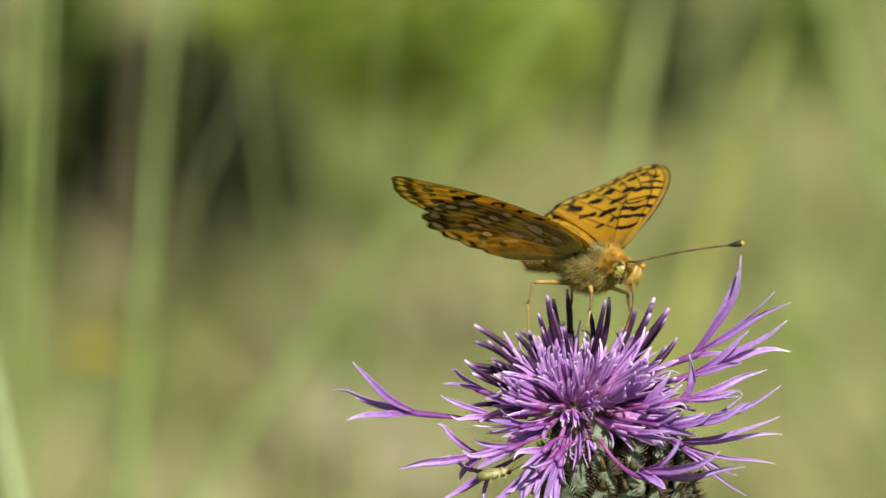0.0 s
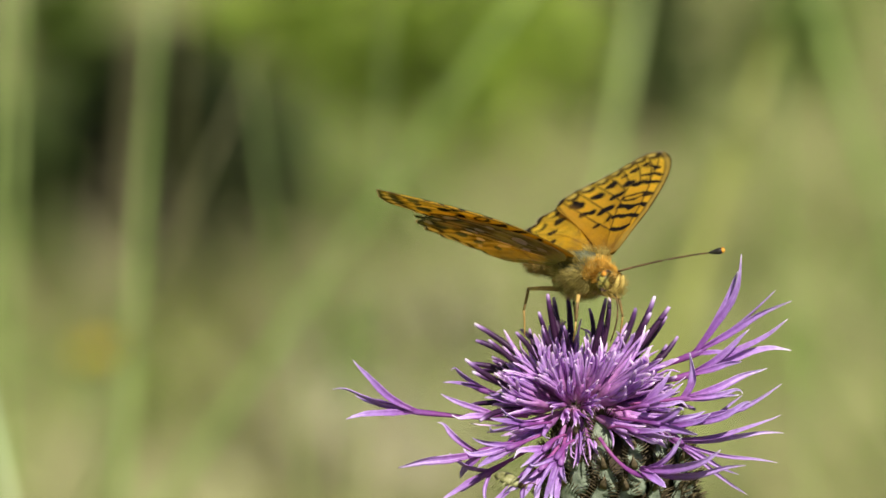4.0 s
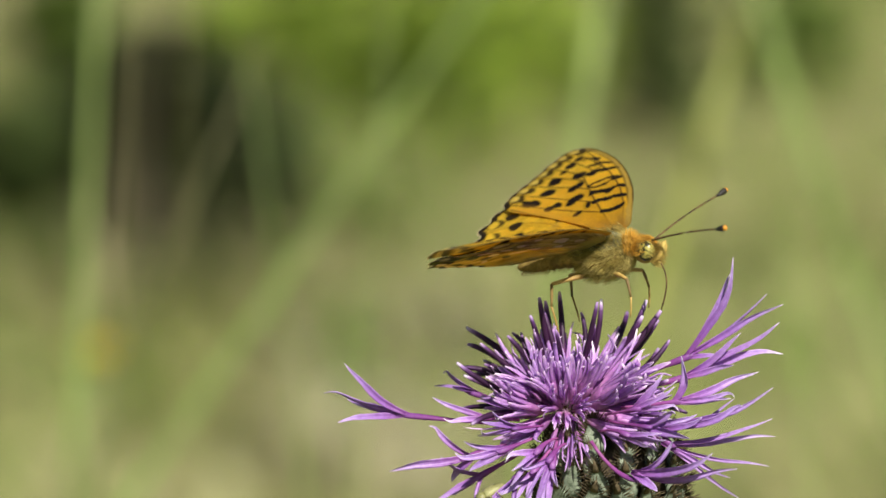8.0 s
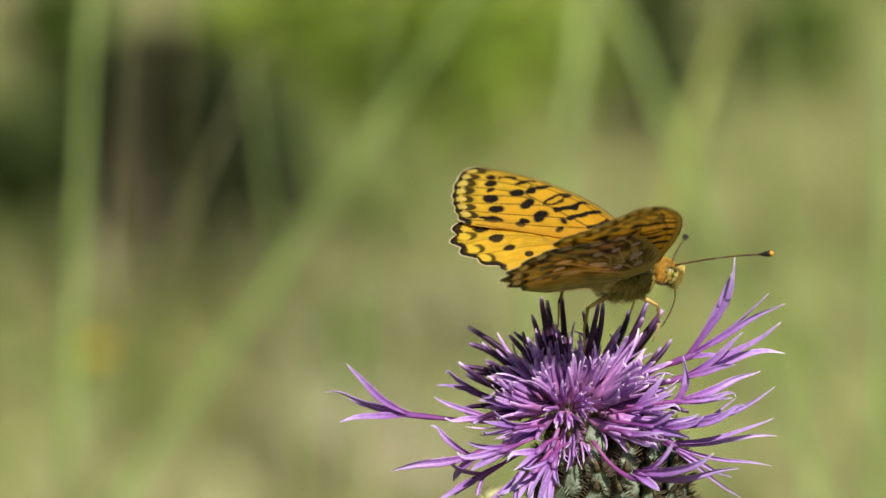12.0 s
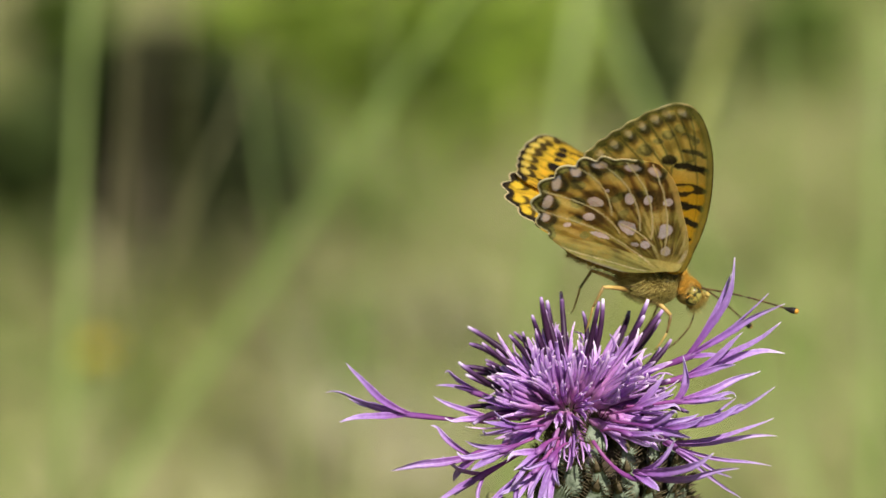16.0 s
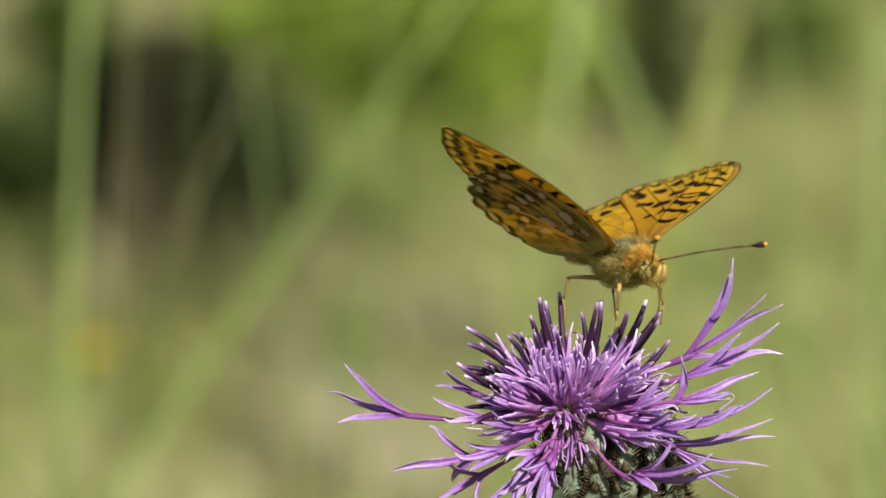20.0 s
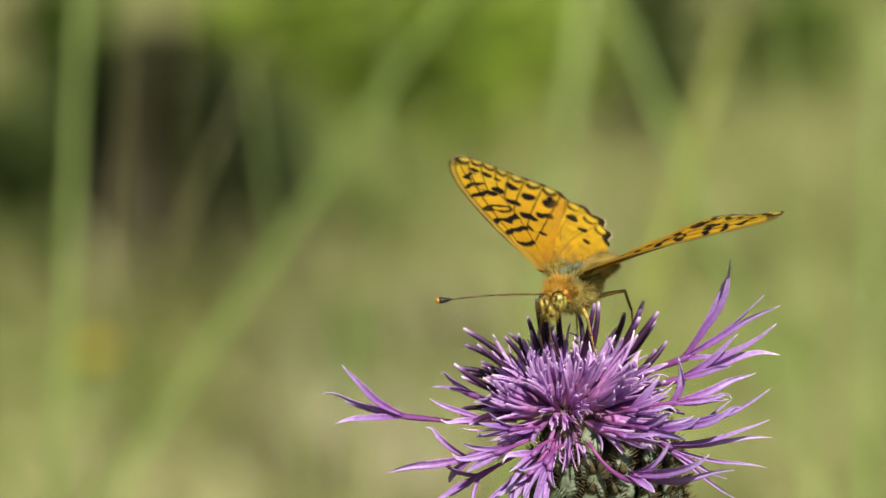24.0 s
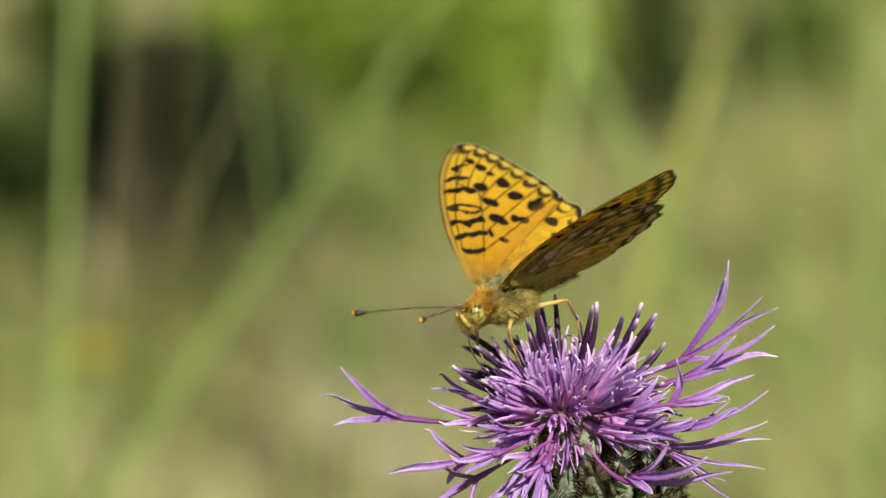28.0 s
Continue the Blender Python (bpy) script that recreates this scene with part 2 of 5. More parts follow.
# ---- meadow behind the flower ----
def grass(name, mat, rng, count, xs, ys, heights, width, lean, label):
    s = Shape()
    for _ in range(count):
        y = rng.uniform(*ys)
        half = 0.11 * (y + 0.7) + 0.1 if y > 1.5 else 0.7
        x = rng.uniform(max(xs[0], -half), min(xs[1], half))
        h, a = rng.uniform(*heights), rng.uniform(0, 2 * math.pi)
        d = Vector((math.cos(a), math.sin(a), 0)) * h * rng.uniform(0.1, lean)
        b = Vector((x, y, -0.01))
        pts = curve(b, b + Vector((0, 0, h * 0.6)) + d * 0.2, b + d + Vector((0, 0, h)), 5)
        s.blade(pts, taper(5, width * 0.6, width, width * 0.1), Vector((math.cos(a + 1.5), math.sin(a + 1.5), 0)))
    return tagged(new(name, s.mesh(name, mat)), label, "grass", kind="stuff")


rng = random.Random(4)
grass("straw_grass", STRAW, rng, 2600, (-2, 2), (2.6, 6.5), (0.03, 0.11), 0.004, 2.6, "pale straw meadow grass, dry and bent over")
PALE_STRAW = noisy("bleached_straw", (0.40, 0.37, 0.24), (0.58, 0.54, 0.40), 2.5, 0.7, 0.2, 0.2, 0.0, True)
grass("bleached_grass", PALE_STRAW, rng, 520, (-0.15, 0.03), (2.85, 3.65), (0.015, 0.05), 0.005, 2.6, "bleached dead grass lying flat")
grass("green_tuft", GREEN, rng, 170, (-0.15, 0.0), (3.85, 4.35), (0.03, 0.08), 0.004, 1.5, "small tuft of green grass")
grass("green_grass", GREEN, rng, 1300, (-2, 2), (2.8, 7.5), (0.03, 0.12), 0.004, 2.2, "green meadow grass among the straw")


# grass added below the view, to cut light bouncing up from the ground
tuft = Shape()
for _ in range(2400):
    a0, q = rng.uniform(0, 6.283), abs(rng.gauss(0, 0.42))
    if q > 1.25 or (q * math.sin(a0) < -0.45 and abs(q * math.cos(a0)) < 0.25):
        continue
    b0, h, a = Vector((q * math.cos(a0), 0.1 + q * math.sin(a0), -0.01)), rng.uniform(0.14, 0.36), rng.uniform(0, 6.283)
    d = Vector((math.cos(a), math.sin(a), 0)) * h * rng.uniform(0.1, 0.55)
    tuft.blade(curve(b0, b0 + Vector((0, 0, h * 0.6)) + d * 0.2, b0 + d + Vector((0, 0, h)), 5), taper(5, 0.0024, 0.004, 0.0004), Vector((math.cos(a + 1.5), math.sin(a + 1.5), 0)))
tagged(new("unseen_tall_grass", tuft.mesh("unseen_tall_grass", GREEN)), "unseen green grass added round the flower's foot to dim bounced light", "grass", kind="stuff")


def meadow(name, mat, seed, count, reach, heights, label):
    """Short grass all round, thinner with distance; added outside the view to weaken ground bounce."""
    s, r = Shape(), random.Random(seed)
    for _ in range(count):
        a0, q = r.uniform(0, 6.283), reach * r.random() ** 0.8
        b = Vector((q * math.cos(a0), 0.4 + q * math.sin(a0), -0.01))
        if 2.3 < b.y < 7.0 and abs(b.x) < 0.16 * b.y + 0.3:
            continue
        h, a = r.uniform(*heights), r.uniform(0, 6.283)
        d = Vector((math.cos(a), math.sin(a), 0)) * h * r.uniform(0.2, 1.3)
        s.blade(curve(b, b + Vector((0, 0, h * 0.6)) + d * 0.2, b + d + Vector((0, 0, h)), 4), taper(4, 0.004, 0.006, 0.0006), Vector((math.cos(a + 1.5), math.sin(a + 1.5), 0)))
    return tagged(new(name, s.mesh(name, mat)), label, "grass", kind="stuff")


# both layers stay out of view and only lower the light from below
meadow("unseen_meadow_grass", GREEN, 71, 15000, 6.5, (0.05, 0.16), "unseen short green grass added all round to dim bounced light")
meadow("unseen_dry_grass", STRAW, 72, 6000, 6.5, (0.05, 0.15), "unseen pale dry blades added among the short grass")


def leafy_plant(name, at, size, leaves, leaf, mat, seed, label):
    """A low herb or shrub: a few stems, each with many small leaves of its own tilt."""
    r = random.Random(seed)
    root = thing(name, pose(*at), label, "shrub")
    crown = Shape()
    for _ in range(7):
        a = r.uniform(0, 6.28)
        top = Vector((math.cos(a) * size[0] * r.uniform(0.2, 0.9), math.sin(a) * size[1] * r.uniform(0.2, 0.9), size[2] * r.uniform(0.7, 1)))
        stem = Shape()
        stem.sweep(curve(Vector((0, 0, -0.01)), Vector((top.x * 0.3, top.y * 0.3, top.z * 0.6)), top, 6), taper(6, 0.004, 0.003, 0.001), n=5)
        part("stem", stem.mesh("herb_stem", STEM), root)
    for _ in range(leaves):
        a, q = r.uniform(0, 6.28), r.random() ** 0.5
        z = size[2] * r.uniform(0.02, 1.0)
        fall = 1 - 0.45 * (z / size[2]) ** 2
        p = Vector((math.cos(a) * size[0] * q * fall, math.sin(a) * size[1] * q * fall, z))
        b, e = r.uniform(0, 6.28), r.uniform(-0.5, 0.7)
        d = Vector((math.cos(b) * math.cos(e), math.sin(b) * math.cos(e), math.sin(e))) * leaf * r.uniform(0.6, 1.3)
        crown.blade(curve(p, p + d * 0.5 + Vector((0, 0, leaf * 0.15)), p + d, 4), [leaf * w for w in (0.06, 0.24, 0.2, 0.02)], Vector((-math.sin(b), math.cos(b), 0.2)))
    tagged(part("crown", crown.mesh("shrub_crown", mat), root), kind="stuff")
    return root


# the gap's shade is put into the darker leaf colours; the sun still reaches them
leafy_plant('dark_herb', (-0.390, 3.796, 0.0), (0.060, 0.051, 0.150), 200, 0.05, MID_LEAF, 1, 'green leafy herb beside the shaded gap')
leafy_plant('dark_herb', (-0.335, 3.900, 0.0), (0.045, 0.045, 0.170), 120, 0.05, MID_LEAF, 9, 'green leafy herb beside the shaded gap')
leafy_plant('dark_herb', (-0.286, 3.768, 0.0), (0.026, 0.036, 0.215), 300, 0.05, SHADED_LEAF, 2, 'leafy herb with shade put into its dark green leaf colour')
leafy_plant('dark_herb', (-0.232, 3.740, 0.0), (0.030, 0.040, 0.225), 420, 0.05, SHADED_LEAF, 3, 'leafy herb with shade put into its dark green leaf colour')
leafy_plant('dark_herb', (-0.190, 3.796, 0.0), (0.030, 0.036, 0.178), 330, 0.05, SHADED_LEAF, 6, 'leafy herb with shade put into its dark green leaf colour')
leafy_plant('dark_herb', (-0.150, 3.900, 0.0), (0.024, 0.030, 0.130), 130, 0.05, MID_LEAF, 15, 'small herb with shade put into its dark green leaf colour')
leafy_plant('dark_herb', (-0.403, 4.594, 0.0), (0.060, 0.060, 0.168), 220, 0.05, GREEN, 8, 'dark green leafy herb further off')
leafy_plant('dark_herb', (0.250, 5.297, 0.0), (0.060, 0.047, 0.092), 240, 0.05, MID_LEAF, 7, 'leafy herb with shade put into its dark green leaf colour')
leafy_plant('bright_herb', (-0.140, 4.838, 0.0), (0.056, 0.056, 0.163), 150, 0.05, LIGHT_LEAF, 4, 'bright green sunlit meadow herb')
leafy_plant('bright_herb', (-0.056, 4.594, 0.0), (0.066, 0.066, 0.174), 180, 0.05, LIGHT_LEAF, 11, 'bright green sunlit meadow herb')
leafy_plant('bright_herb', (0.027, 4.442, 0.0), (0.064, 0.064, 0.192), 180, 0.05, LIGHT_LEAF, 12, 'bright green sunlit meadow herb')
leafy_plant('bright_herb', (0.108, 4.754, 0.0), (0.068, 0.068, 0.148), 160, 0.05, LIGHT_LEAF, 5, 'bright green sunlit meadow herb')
leafy_plant('dark_herb', (0.407, 4.968, 0.0), (0.083, 0.080, 0.109), 200, 0.05, GREEN, 21, 'low green meadow herb')
leafy_plant('dark_herb', (0.232, 4.550, 0.0), (0.040, 0.050, 0.120), 110, 0.05, MID_LEAF, 31, 'low green meadow herb')
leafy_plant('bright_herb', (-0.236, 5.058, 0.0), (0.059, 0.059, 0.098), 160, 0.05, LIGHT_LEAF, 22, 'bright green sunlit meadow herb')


def stalk(foot, top, bend, width, mat, label, flat=0.5, base=0.8, belly=0.55):
    """One tall grass: its culm from the soil to above the view, with nodes and a narrow leaf of its own."""
    foot, top = Vector(foot), Vector(top)
    root = thing("tall_grass", Matrix.Translation(foot), label, "grass", "tall grasses behind the flower")
    s = Shape()
    end = top - foot
    pts = curve(Vector((0, 0, -0.01)), end * 0.5 + Vector(bend), end, 16)
    s.sweep(pts, taper(16, width * base, width, width * 0.35, belly), flat, Vector((1, 0, 0)), 8)
    part("culm", s.mesh("culm", mat), root)
    for i in (3, 7):
        s = Shape()
        s.sweep([pts[i] - (pts[i + 1] - pts[i]) * 0.04, pts[i], pts[i] + (pts[i + 1] - pts[i]) * 0.04], [width * 1.05, width * 1.3, width * 1.05], flat, Vector((1, 0, 0)), 8)
        part("node", s.mesh("node", mat), root)
    s = Shape()
    a = pts[5]
    s.blade(curve(a, a + end * 0.12 + Vector((0.01, 0, 0)), a + Vector((0.05, 0.06, -0.03)) + end * 0.05, 8), taper(8, width * 0.5, width * 0.9, width * 0.1), Vector((0, 1, 0)))
    part("leaf", s.mesh("leaf", mat), root)
    return root


s1 = stalk((-0.1279, 0.5297, 0.0000), (-0.0922, 0.6508, 0.6871), (0, 0, 0), 0.0025, BLADE, 'tall green grass stem standing upright')
s2 = stalk((-0.4450, 0.6060, 0.0000), (0.0334, 0.7270, 0.6790), (0, 0, 0), 0.0024, BLADE, 'long green grass stem leaning over')
s3 = stalk((-0.0528, 0.7734, 0.0000), (0.0531, 0.8865, 0.6418), (0, 0, 0), 0.0024, BLADE, 'slender pale green grass stem', base=0.2, belly=0.93)
s4 = stalk((-0.1054, 0.7734, 0.0000), (0.0941, 0.8823, 0.6176), (0, 0, 0), 0.0034, BLADE_GOLD, 'slender yellowish grass stem', base=0.2, belly=0.93)
s6 = stalk((0.0368, 0.2149, 0.0000), (-0.0957, 0.3253, 0.6261), (0, 0, 0), 0.003, BLADE_PALE, 'whitish dry grass leaf at the edge')
s8 = stalk((-0.1250, 0.4200, 0.0000), (-0.0935, 0.5000, 0.7000), (0, 0, 0), 0.0016, BLADE, 'whitish grass leaf blown aside by the wind')
s9 = stalk((-0.1420, 0.5000, 0.0000), (-0.1090, 0.5900, 0.6900), (0, 0, 0), 0.0022, BLADE, 'tall green grass stem swaying at the edge')
s7 = stalk((0.1028, 0.5703, 0.0000), (0.1220, 0.6840, 0.6446), (0, 0, 0), 0.003, BLADE, 'tall green grass stem standing upright')
s5 = stalk((0.3176, 0.7226, 0.0000), (0.0400, 0.8362, 0.6445), (0, 0, 0), 0.002, BLADE, 'slender whitish green grass stem', base=0.2, belly=0.93)
stalk((-0.2743, 3.6166, 0.0000), (-0.2583, 3.6665, 0.2833), (0, 0, 0), 0.0042, DRY, 'dead brown stalk among the herbs')
stalk((-0.1152, 3.8197, 0.0000), (-0.2331, 3.8635, 0.2486), (0, 0, 0), 0.0042, DRY, 'dead brown stalk leaning over')
stalk((-0.2888, 3.5150, 0.0000), (-0.2778, 3.5447, 0.1680), (0, 0, 0), 0.0042, DRY, 'short dead brown stalk')
stalk((-0.1352, 3.9212, -0.0000), (-0.1568, 3.9437, 0.1276), (0, 0, 0), 0.007, GREY, 'weathered grey stalk leaning over')
stalk((-0.2377, 3.6166, 0.0000), (-0.2352, 3.6367, 0.1141), (0, 0, 0), 0.0042, DRY, 'short dead brown stalk')
stalk((-0.3402, 3.8197, 0.0000), (-0.3716, 3.8546, 0.1981), (0, 0, 0), 0.0042, DRY, 'dead brown stalk among the herbs')
stalk((-0.1979, 3.7181, 0.0000), (-0.1778, 3.7450, 0.1523), (0, 0, 0), 0.0042, DRY, 'dead brown stalk among the herbs')
stalk((-0.1077, 0.3672, 0.0000), (-0.0735, 0.4861, 0.6742), (0, 0, 0), 0.0006, STRAW, 'thin straw-coloured grass stem')
stalk((-0.0840, 0.4180, 0.0000), (-0.0622, 0.5353, 0.6652), (0, 0, 0), 0.0006, STRAW, 'thin straw-coloured grass stem')
stalk((-0.3357, 0.4687, 0.0000), (-0.0456, 0.5839, 0.6532), (0, 0, 0), 0.0007, STRAW, 'thin dry grass stem leaning over')
stalk((0.0358, 0.4687, 0.0000), (-0.0499, 0.5829, 0.6474), (0, 0, 0), 0.0009, BLADE, 'thin green grass stem')
stalk((-0.0616, 0.4687, 0.0000), (-0.0136, 0.5854, 0.6617), (0, 0, 0), 0.0008, BLADE, 'thin green grass stem')
stalk((0.1249, 0.4687, 0.0000), (0.0865, 0.5854, 0.6617), (0, 0, 0), 0.0009, BLADE, 'thin green grass stem')

# a small yellow composite flower far behind
YELLOW = noisy("yellow_petal", (0.62, 0.46, 0.03), (0.80, 0.66, 0.08), 300, 0.5, 0.3, 0.3)
dandelion = thing("yellow_flower", pose(-0.1571, 1.5503, 0.0), "small yellow wild flower on a thin stem in the grass", "flower")
s = Shape()
s.sweep(curve(Vector((0, 0, -0.01)), Vector((0.01, 0, 0.3748 * 0.5)), Vector((0, 0, 0.3748)), 10), [0.0016] * 10, n=6)
part("stem", s.mesh("yellow_flower_stem", STEM), dandelion)
for i in range(26):
    a, tilt = i * 2.39996, 0.2 + 0.5 * (i / 26)
    d = Vector((math.cos(a) * math.cos(tilt), math.sin(a) * math.cos(tilt), math.sin(tilt))) * 0.013
    s = Shape()
    c0 = Vector((0, 0, 0.3748))
    s.blade(curve(c0, c0 + d * 0.5 + Vector((0, 0, 0.002)), c0 + d, 5), taper(5, 0.0008, 0.0022, 0.0008), Vector((-math.sin(a), math.cos(a), 0)))
    part("petal", s.mesh("yellow_petal", YELLOW), dandelion)

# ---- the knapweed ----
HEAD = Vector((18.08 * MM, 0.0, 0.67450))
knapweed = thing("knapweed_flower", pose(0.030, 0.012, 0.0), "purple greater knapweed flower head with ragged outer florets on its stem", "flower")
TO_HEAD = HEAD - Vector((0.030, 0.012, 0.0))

sp = Shape()
bulb_c = TO_HEAD + Vector((5.8, 4.0, -9.5)) * MM
sp.sweep(curve(Vector((0, 0, -0.01)), Vector((-0.004, 0.002, 0.4)), bulb_c - Vector((0, 0, 0.006)), 14), [0.0030 - 0.0001 * i for i in range(14)], 1.0, n=10)
part("stem", sp.mesh("knapweed_stem", STEM), knapweed, "ribbed green stem")

hub_shape = Shape()
hub_shape.ball(TO_HEAD + Vector((-0.6, 1.4, 0.8)) * MM, Vector((1.7, 2.2, 1.3)) * MM, 18, 12)
part("receptacle", hub_shape.mesh("receptacle", PETAL), knapweed, "pale pink receptacle")

# the involucre: an egg of overlapping bracts, each with a dark comb of bristles
involucre_shape = Shape()
R_BULB = Vector((10.4, 10.4, 12.0)) * MM
involucre_shape.ball((0, 0, 0), R_BULB * 0.91, 24, 14)
involucre = part("involucre", involucre_shape.mesh("involucre", FRINGE), knapweed, "dark scaly involucre", Matrix.Translation(bulb_c))


def bract_mesh():
    s = Shape()
    pts = [Vector((0, 0.0002 - 0.0018 * (t - 0.3) ** 2, 0.0056 * t)) for t in (0, 0.15, 0.3, 0.45, 0.6, 0.75, 0.9, 1.0)]
    s.sweep(pts, [w * MM for w in (1.0, 1.45, 1.6, 1.5, 1.2, 0.8, 0.4, 0.1)], 0.24, Vector((1, 0, 0)), 10)
    return s.mesh("bract", BRACT)


def fringe_mesh(seed):
    s, r = Shape(), random.Random(seed)
    for i in range(25):
        q = (i / 24 - 0.5) * 2
        b = Vector((q * 1.35 * MM, -0.0002, (5.2 - 3.4 * q * q) * MM))
        d = Vector((q * 1.3, -0.55 + r.uniform(-0.3, 0.2), 0.6)).normalized() * r.uniform(1.2, 2.5) * MM
        s.sweep([b, b + d * 0.5, b + d + Vector((0, 0, r.uniform(-0.3, 0.3))) * MM], [0.00011, 0.00009, 0.00002], n=4)
    s.sweep([Vector((0, -0.0004, 0.0042)), Vector((0, -0.0006, 0.0050)), Vector((0, -0.0008, 0.0060))], [0.0006, 0.0005, 0.0001], 0.3, Vector((1, 0, 0)), 8)
    return s.mesh("bract_fringe", BRISTLE)


bract_me, fringe_mes = bract_mesh(), [fringe_mesh(i) for i in range(4)]
rng = random.Random(11)
for row in range(9):
    lat = math.radians(-60 + row * 15)
    count = max(6, int(17 * math.cos(lat)))
    for i in range(count):
        lon = 2 * math.pi * (i + 0.5 * (row % 2)) / count + rng.uniform(-0.06, 0.06)
        nrm = Vector((math.cos(lat) * math.cos(lon) / R_BULB.x, math.cos(lat) * math.sin(lon) / R_BULB.y, math.sin(lat) / R_BULB.z)).normalized()
        pos = Vector((R_BULB.x * math.cos(lat) * math.cos(lon), R_BULB.y * math.cos(lat) * math.sin(lon), R_BULB.z * math.sin(lat)))
        up = (Vector((0, 0, 1)) - nrm * nrm.z).normalized()
        out = nrm * 0.97
        x = up.cross(-out).normalized()
        m = Matrix((x, -out, up)).transposed().to_4x4()
        m = Matrix.Translation(pos - up * 0.003) @ m @ pose(0, 0, 0, rng.uniform(0, 14), rng.uniform(-14, 14), rng.uniform(-10, 10)) @ Matrix.Scale(rng.uniform(0.8, 1.15), 4)
        b = part("bract", bract_me, involucre, "", m)
        part("fringe", fringe_mes[rng.randrange(4)], b)


# inner florets: slender tubes that open into five narrow lobes, most with a dark anther tube
def floret_mesh(seed, length):
    s, r = Shape(), random.Random(seed)
    throat = length * r.uniform(0.36, 0.50)
    lean = Vector((r.uniform(-1, 1), r.uniform(-1, 1), 0)) * 0.9 * MM
    mid = Vector((0, 0, throat))
    s.sweep(curve(Vector((0, 0, 0)), mid * 0.5 - lean * 0.4, mid, 9), [w * MM for w in (0.26, 0.26, 0.30, 0.42, 0.58, 0.72, 0.78, 0.74, 0.62)], 1.0, n=10, a0=0.0, a1=0.45)
    a0 = r.uniform(0, 6.28)
    for i in range(5):
        a = a0 + i * 1.2566 + r.uniform(-0.3, 0.3)
        o = Vector((math.cos(a), math.sin(a), 0))
        ln = (length - throat) * r.uniform(0.5, 1.12)
        lay = r.uniform(0.1, 1.5) if r.random() < 0.8 else r.uniform(1.8, 3.4)
        tip = mid + o * lay * MM + lean * 1.4 + Vector((r.uniform(-0.7, 0.7) * MM, r.uniform(-0.7, 0.7) * MM, ln))
        pts = curve(mid + o * 0.52 * MM - Vector((0, 0, 0.0016)), mid + o * r.uniform(0.3, 1.3) * MM + Vector((0, 0, ln * r.uniform(0.4, 0.6))), tip, 9)
        if r.random() < 0.3:
            hook = o * r.uniform(0.4, 1.1) * MM - Vector((0, 0, r.uniform(0.2, 0.8) * MM))
            pts[7], pts[8] = pts[7] + hook * 0.4, pts[8] + hook
        w = r.uniform(1.0, 1.45)
        s.ribbon(pts, [w * q * MM for q in (0.40, 0.46, 0.42, 0.36, 0.33, 0.32, 0.30, 0.24, 0.08)], Vector((-o.y, o.x, 0)), r.uniform(-0.9, 0.9), 0.5, 0.07 * MM, 0.38, 1.0)
    return s.mesh("floret", PETAL)


def anther_mesh(seed, length):
    s, r = Shape(), random.Random(seed)
    b = Vector((r.uniform(-1, 1), r.uniform(-1, 1), 0)) * 2.0 * MM
    top = length * r.uniform(1.26, 1.60)
    pts = curve(Vector((0, 0, length * 0.50)), Vector((0, 0, length * 0.95)) - b * 0.3, Vector((0, 0, top)) + b, 10)
    s.sweep(pts, [w * MM for w in (0.28, 0.36, 0.44, 0.49, 0.49, 0.48, 0.45, 0.41, 0.36, 0.22)], 1.0, n=8, a1=r.uniform(0.91, 1.0))
    return s.mesh("anther_tube", ANTHER)


L_IN = 11.9 * MM
floret_mes = [floret_mesh(20 + i, L_IN) for i in range(12)]
anther_mes = [anther_mesh(40 + i, L_IN) for i in range(8)]
rng = random.Random(5)
FAN = TO_HEAD + Vector((-0.4, 0.6, 2.2)) * MM
N_IN = 86
for i in range(N_IN):
    ph = math.radians(-16 + 200 * ((i * 0.61803) % 1.0)) + rng.uniform(-0.05, 0.05)
    dy = -0.60 + 1.26 * ((i + 0.5) / N_IN)
    flat_part = math.sqrt(1 - dy * dy)
    d = Vector((math.cos(ph) * flat_part, dy, math.sin(ph) * flat_part))
    d = (d + Vector((rng.uniform(-1, 1), rng.uniform(-1, 1), rng.uniform(-1, 1))) * 0.17).normalized()
    q = d.to_track_quat("Z", "Y").to_matrix().to_4x4()
    base = FAN + Vector((d.x * (3.2 if d.x > 0 else 2.4), d.y * 3.4, d.z * 0.9)) * MM
    size = rng.uniform(0.86, 1.18) * (0.80 + 0.20 * min(1.0, abs(d.x) * 1.6 + max(0.0, d.y)) if d.y < 0.1 else 1.0)
    if d.z < 0.25:
        size *= 0.94
    elif d.z > 0.7:
        size *= 0.92
    if d.x < -0.6:
        size *= 0.86
    elif d.x < -0.1 and d.z > 0.5:
        size *= 0.90
    m = Matrix.Translation(base) @ q @ pose(0, 0, 0, 0, 0, rng.uniform(0, 360)) @ Matrix.Scale(size, 4)
    f = part("floret", floret_mes[rng.randrange(12)], knapweed, "", m)
    if rng.random() < (0.62 if d.y > -0.1 else 0.34):
        part("anther_tube", anther_mes[rng.randrange(8)], f, "dark purple anther tube")


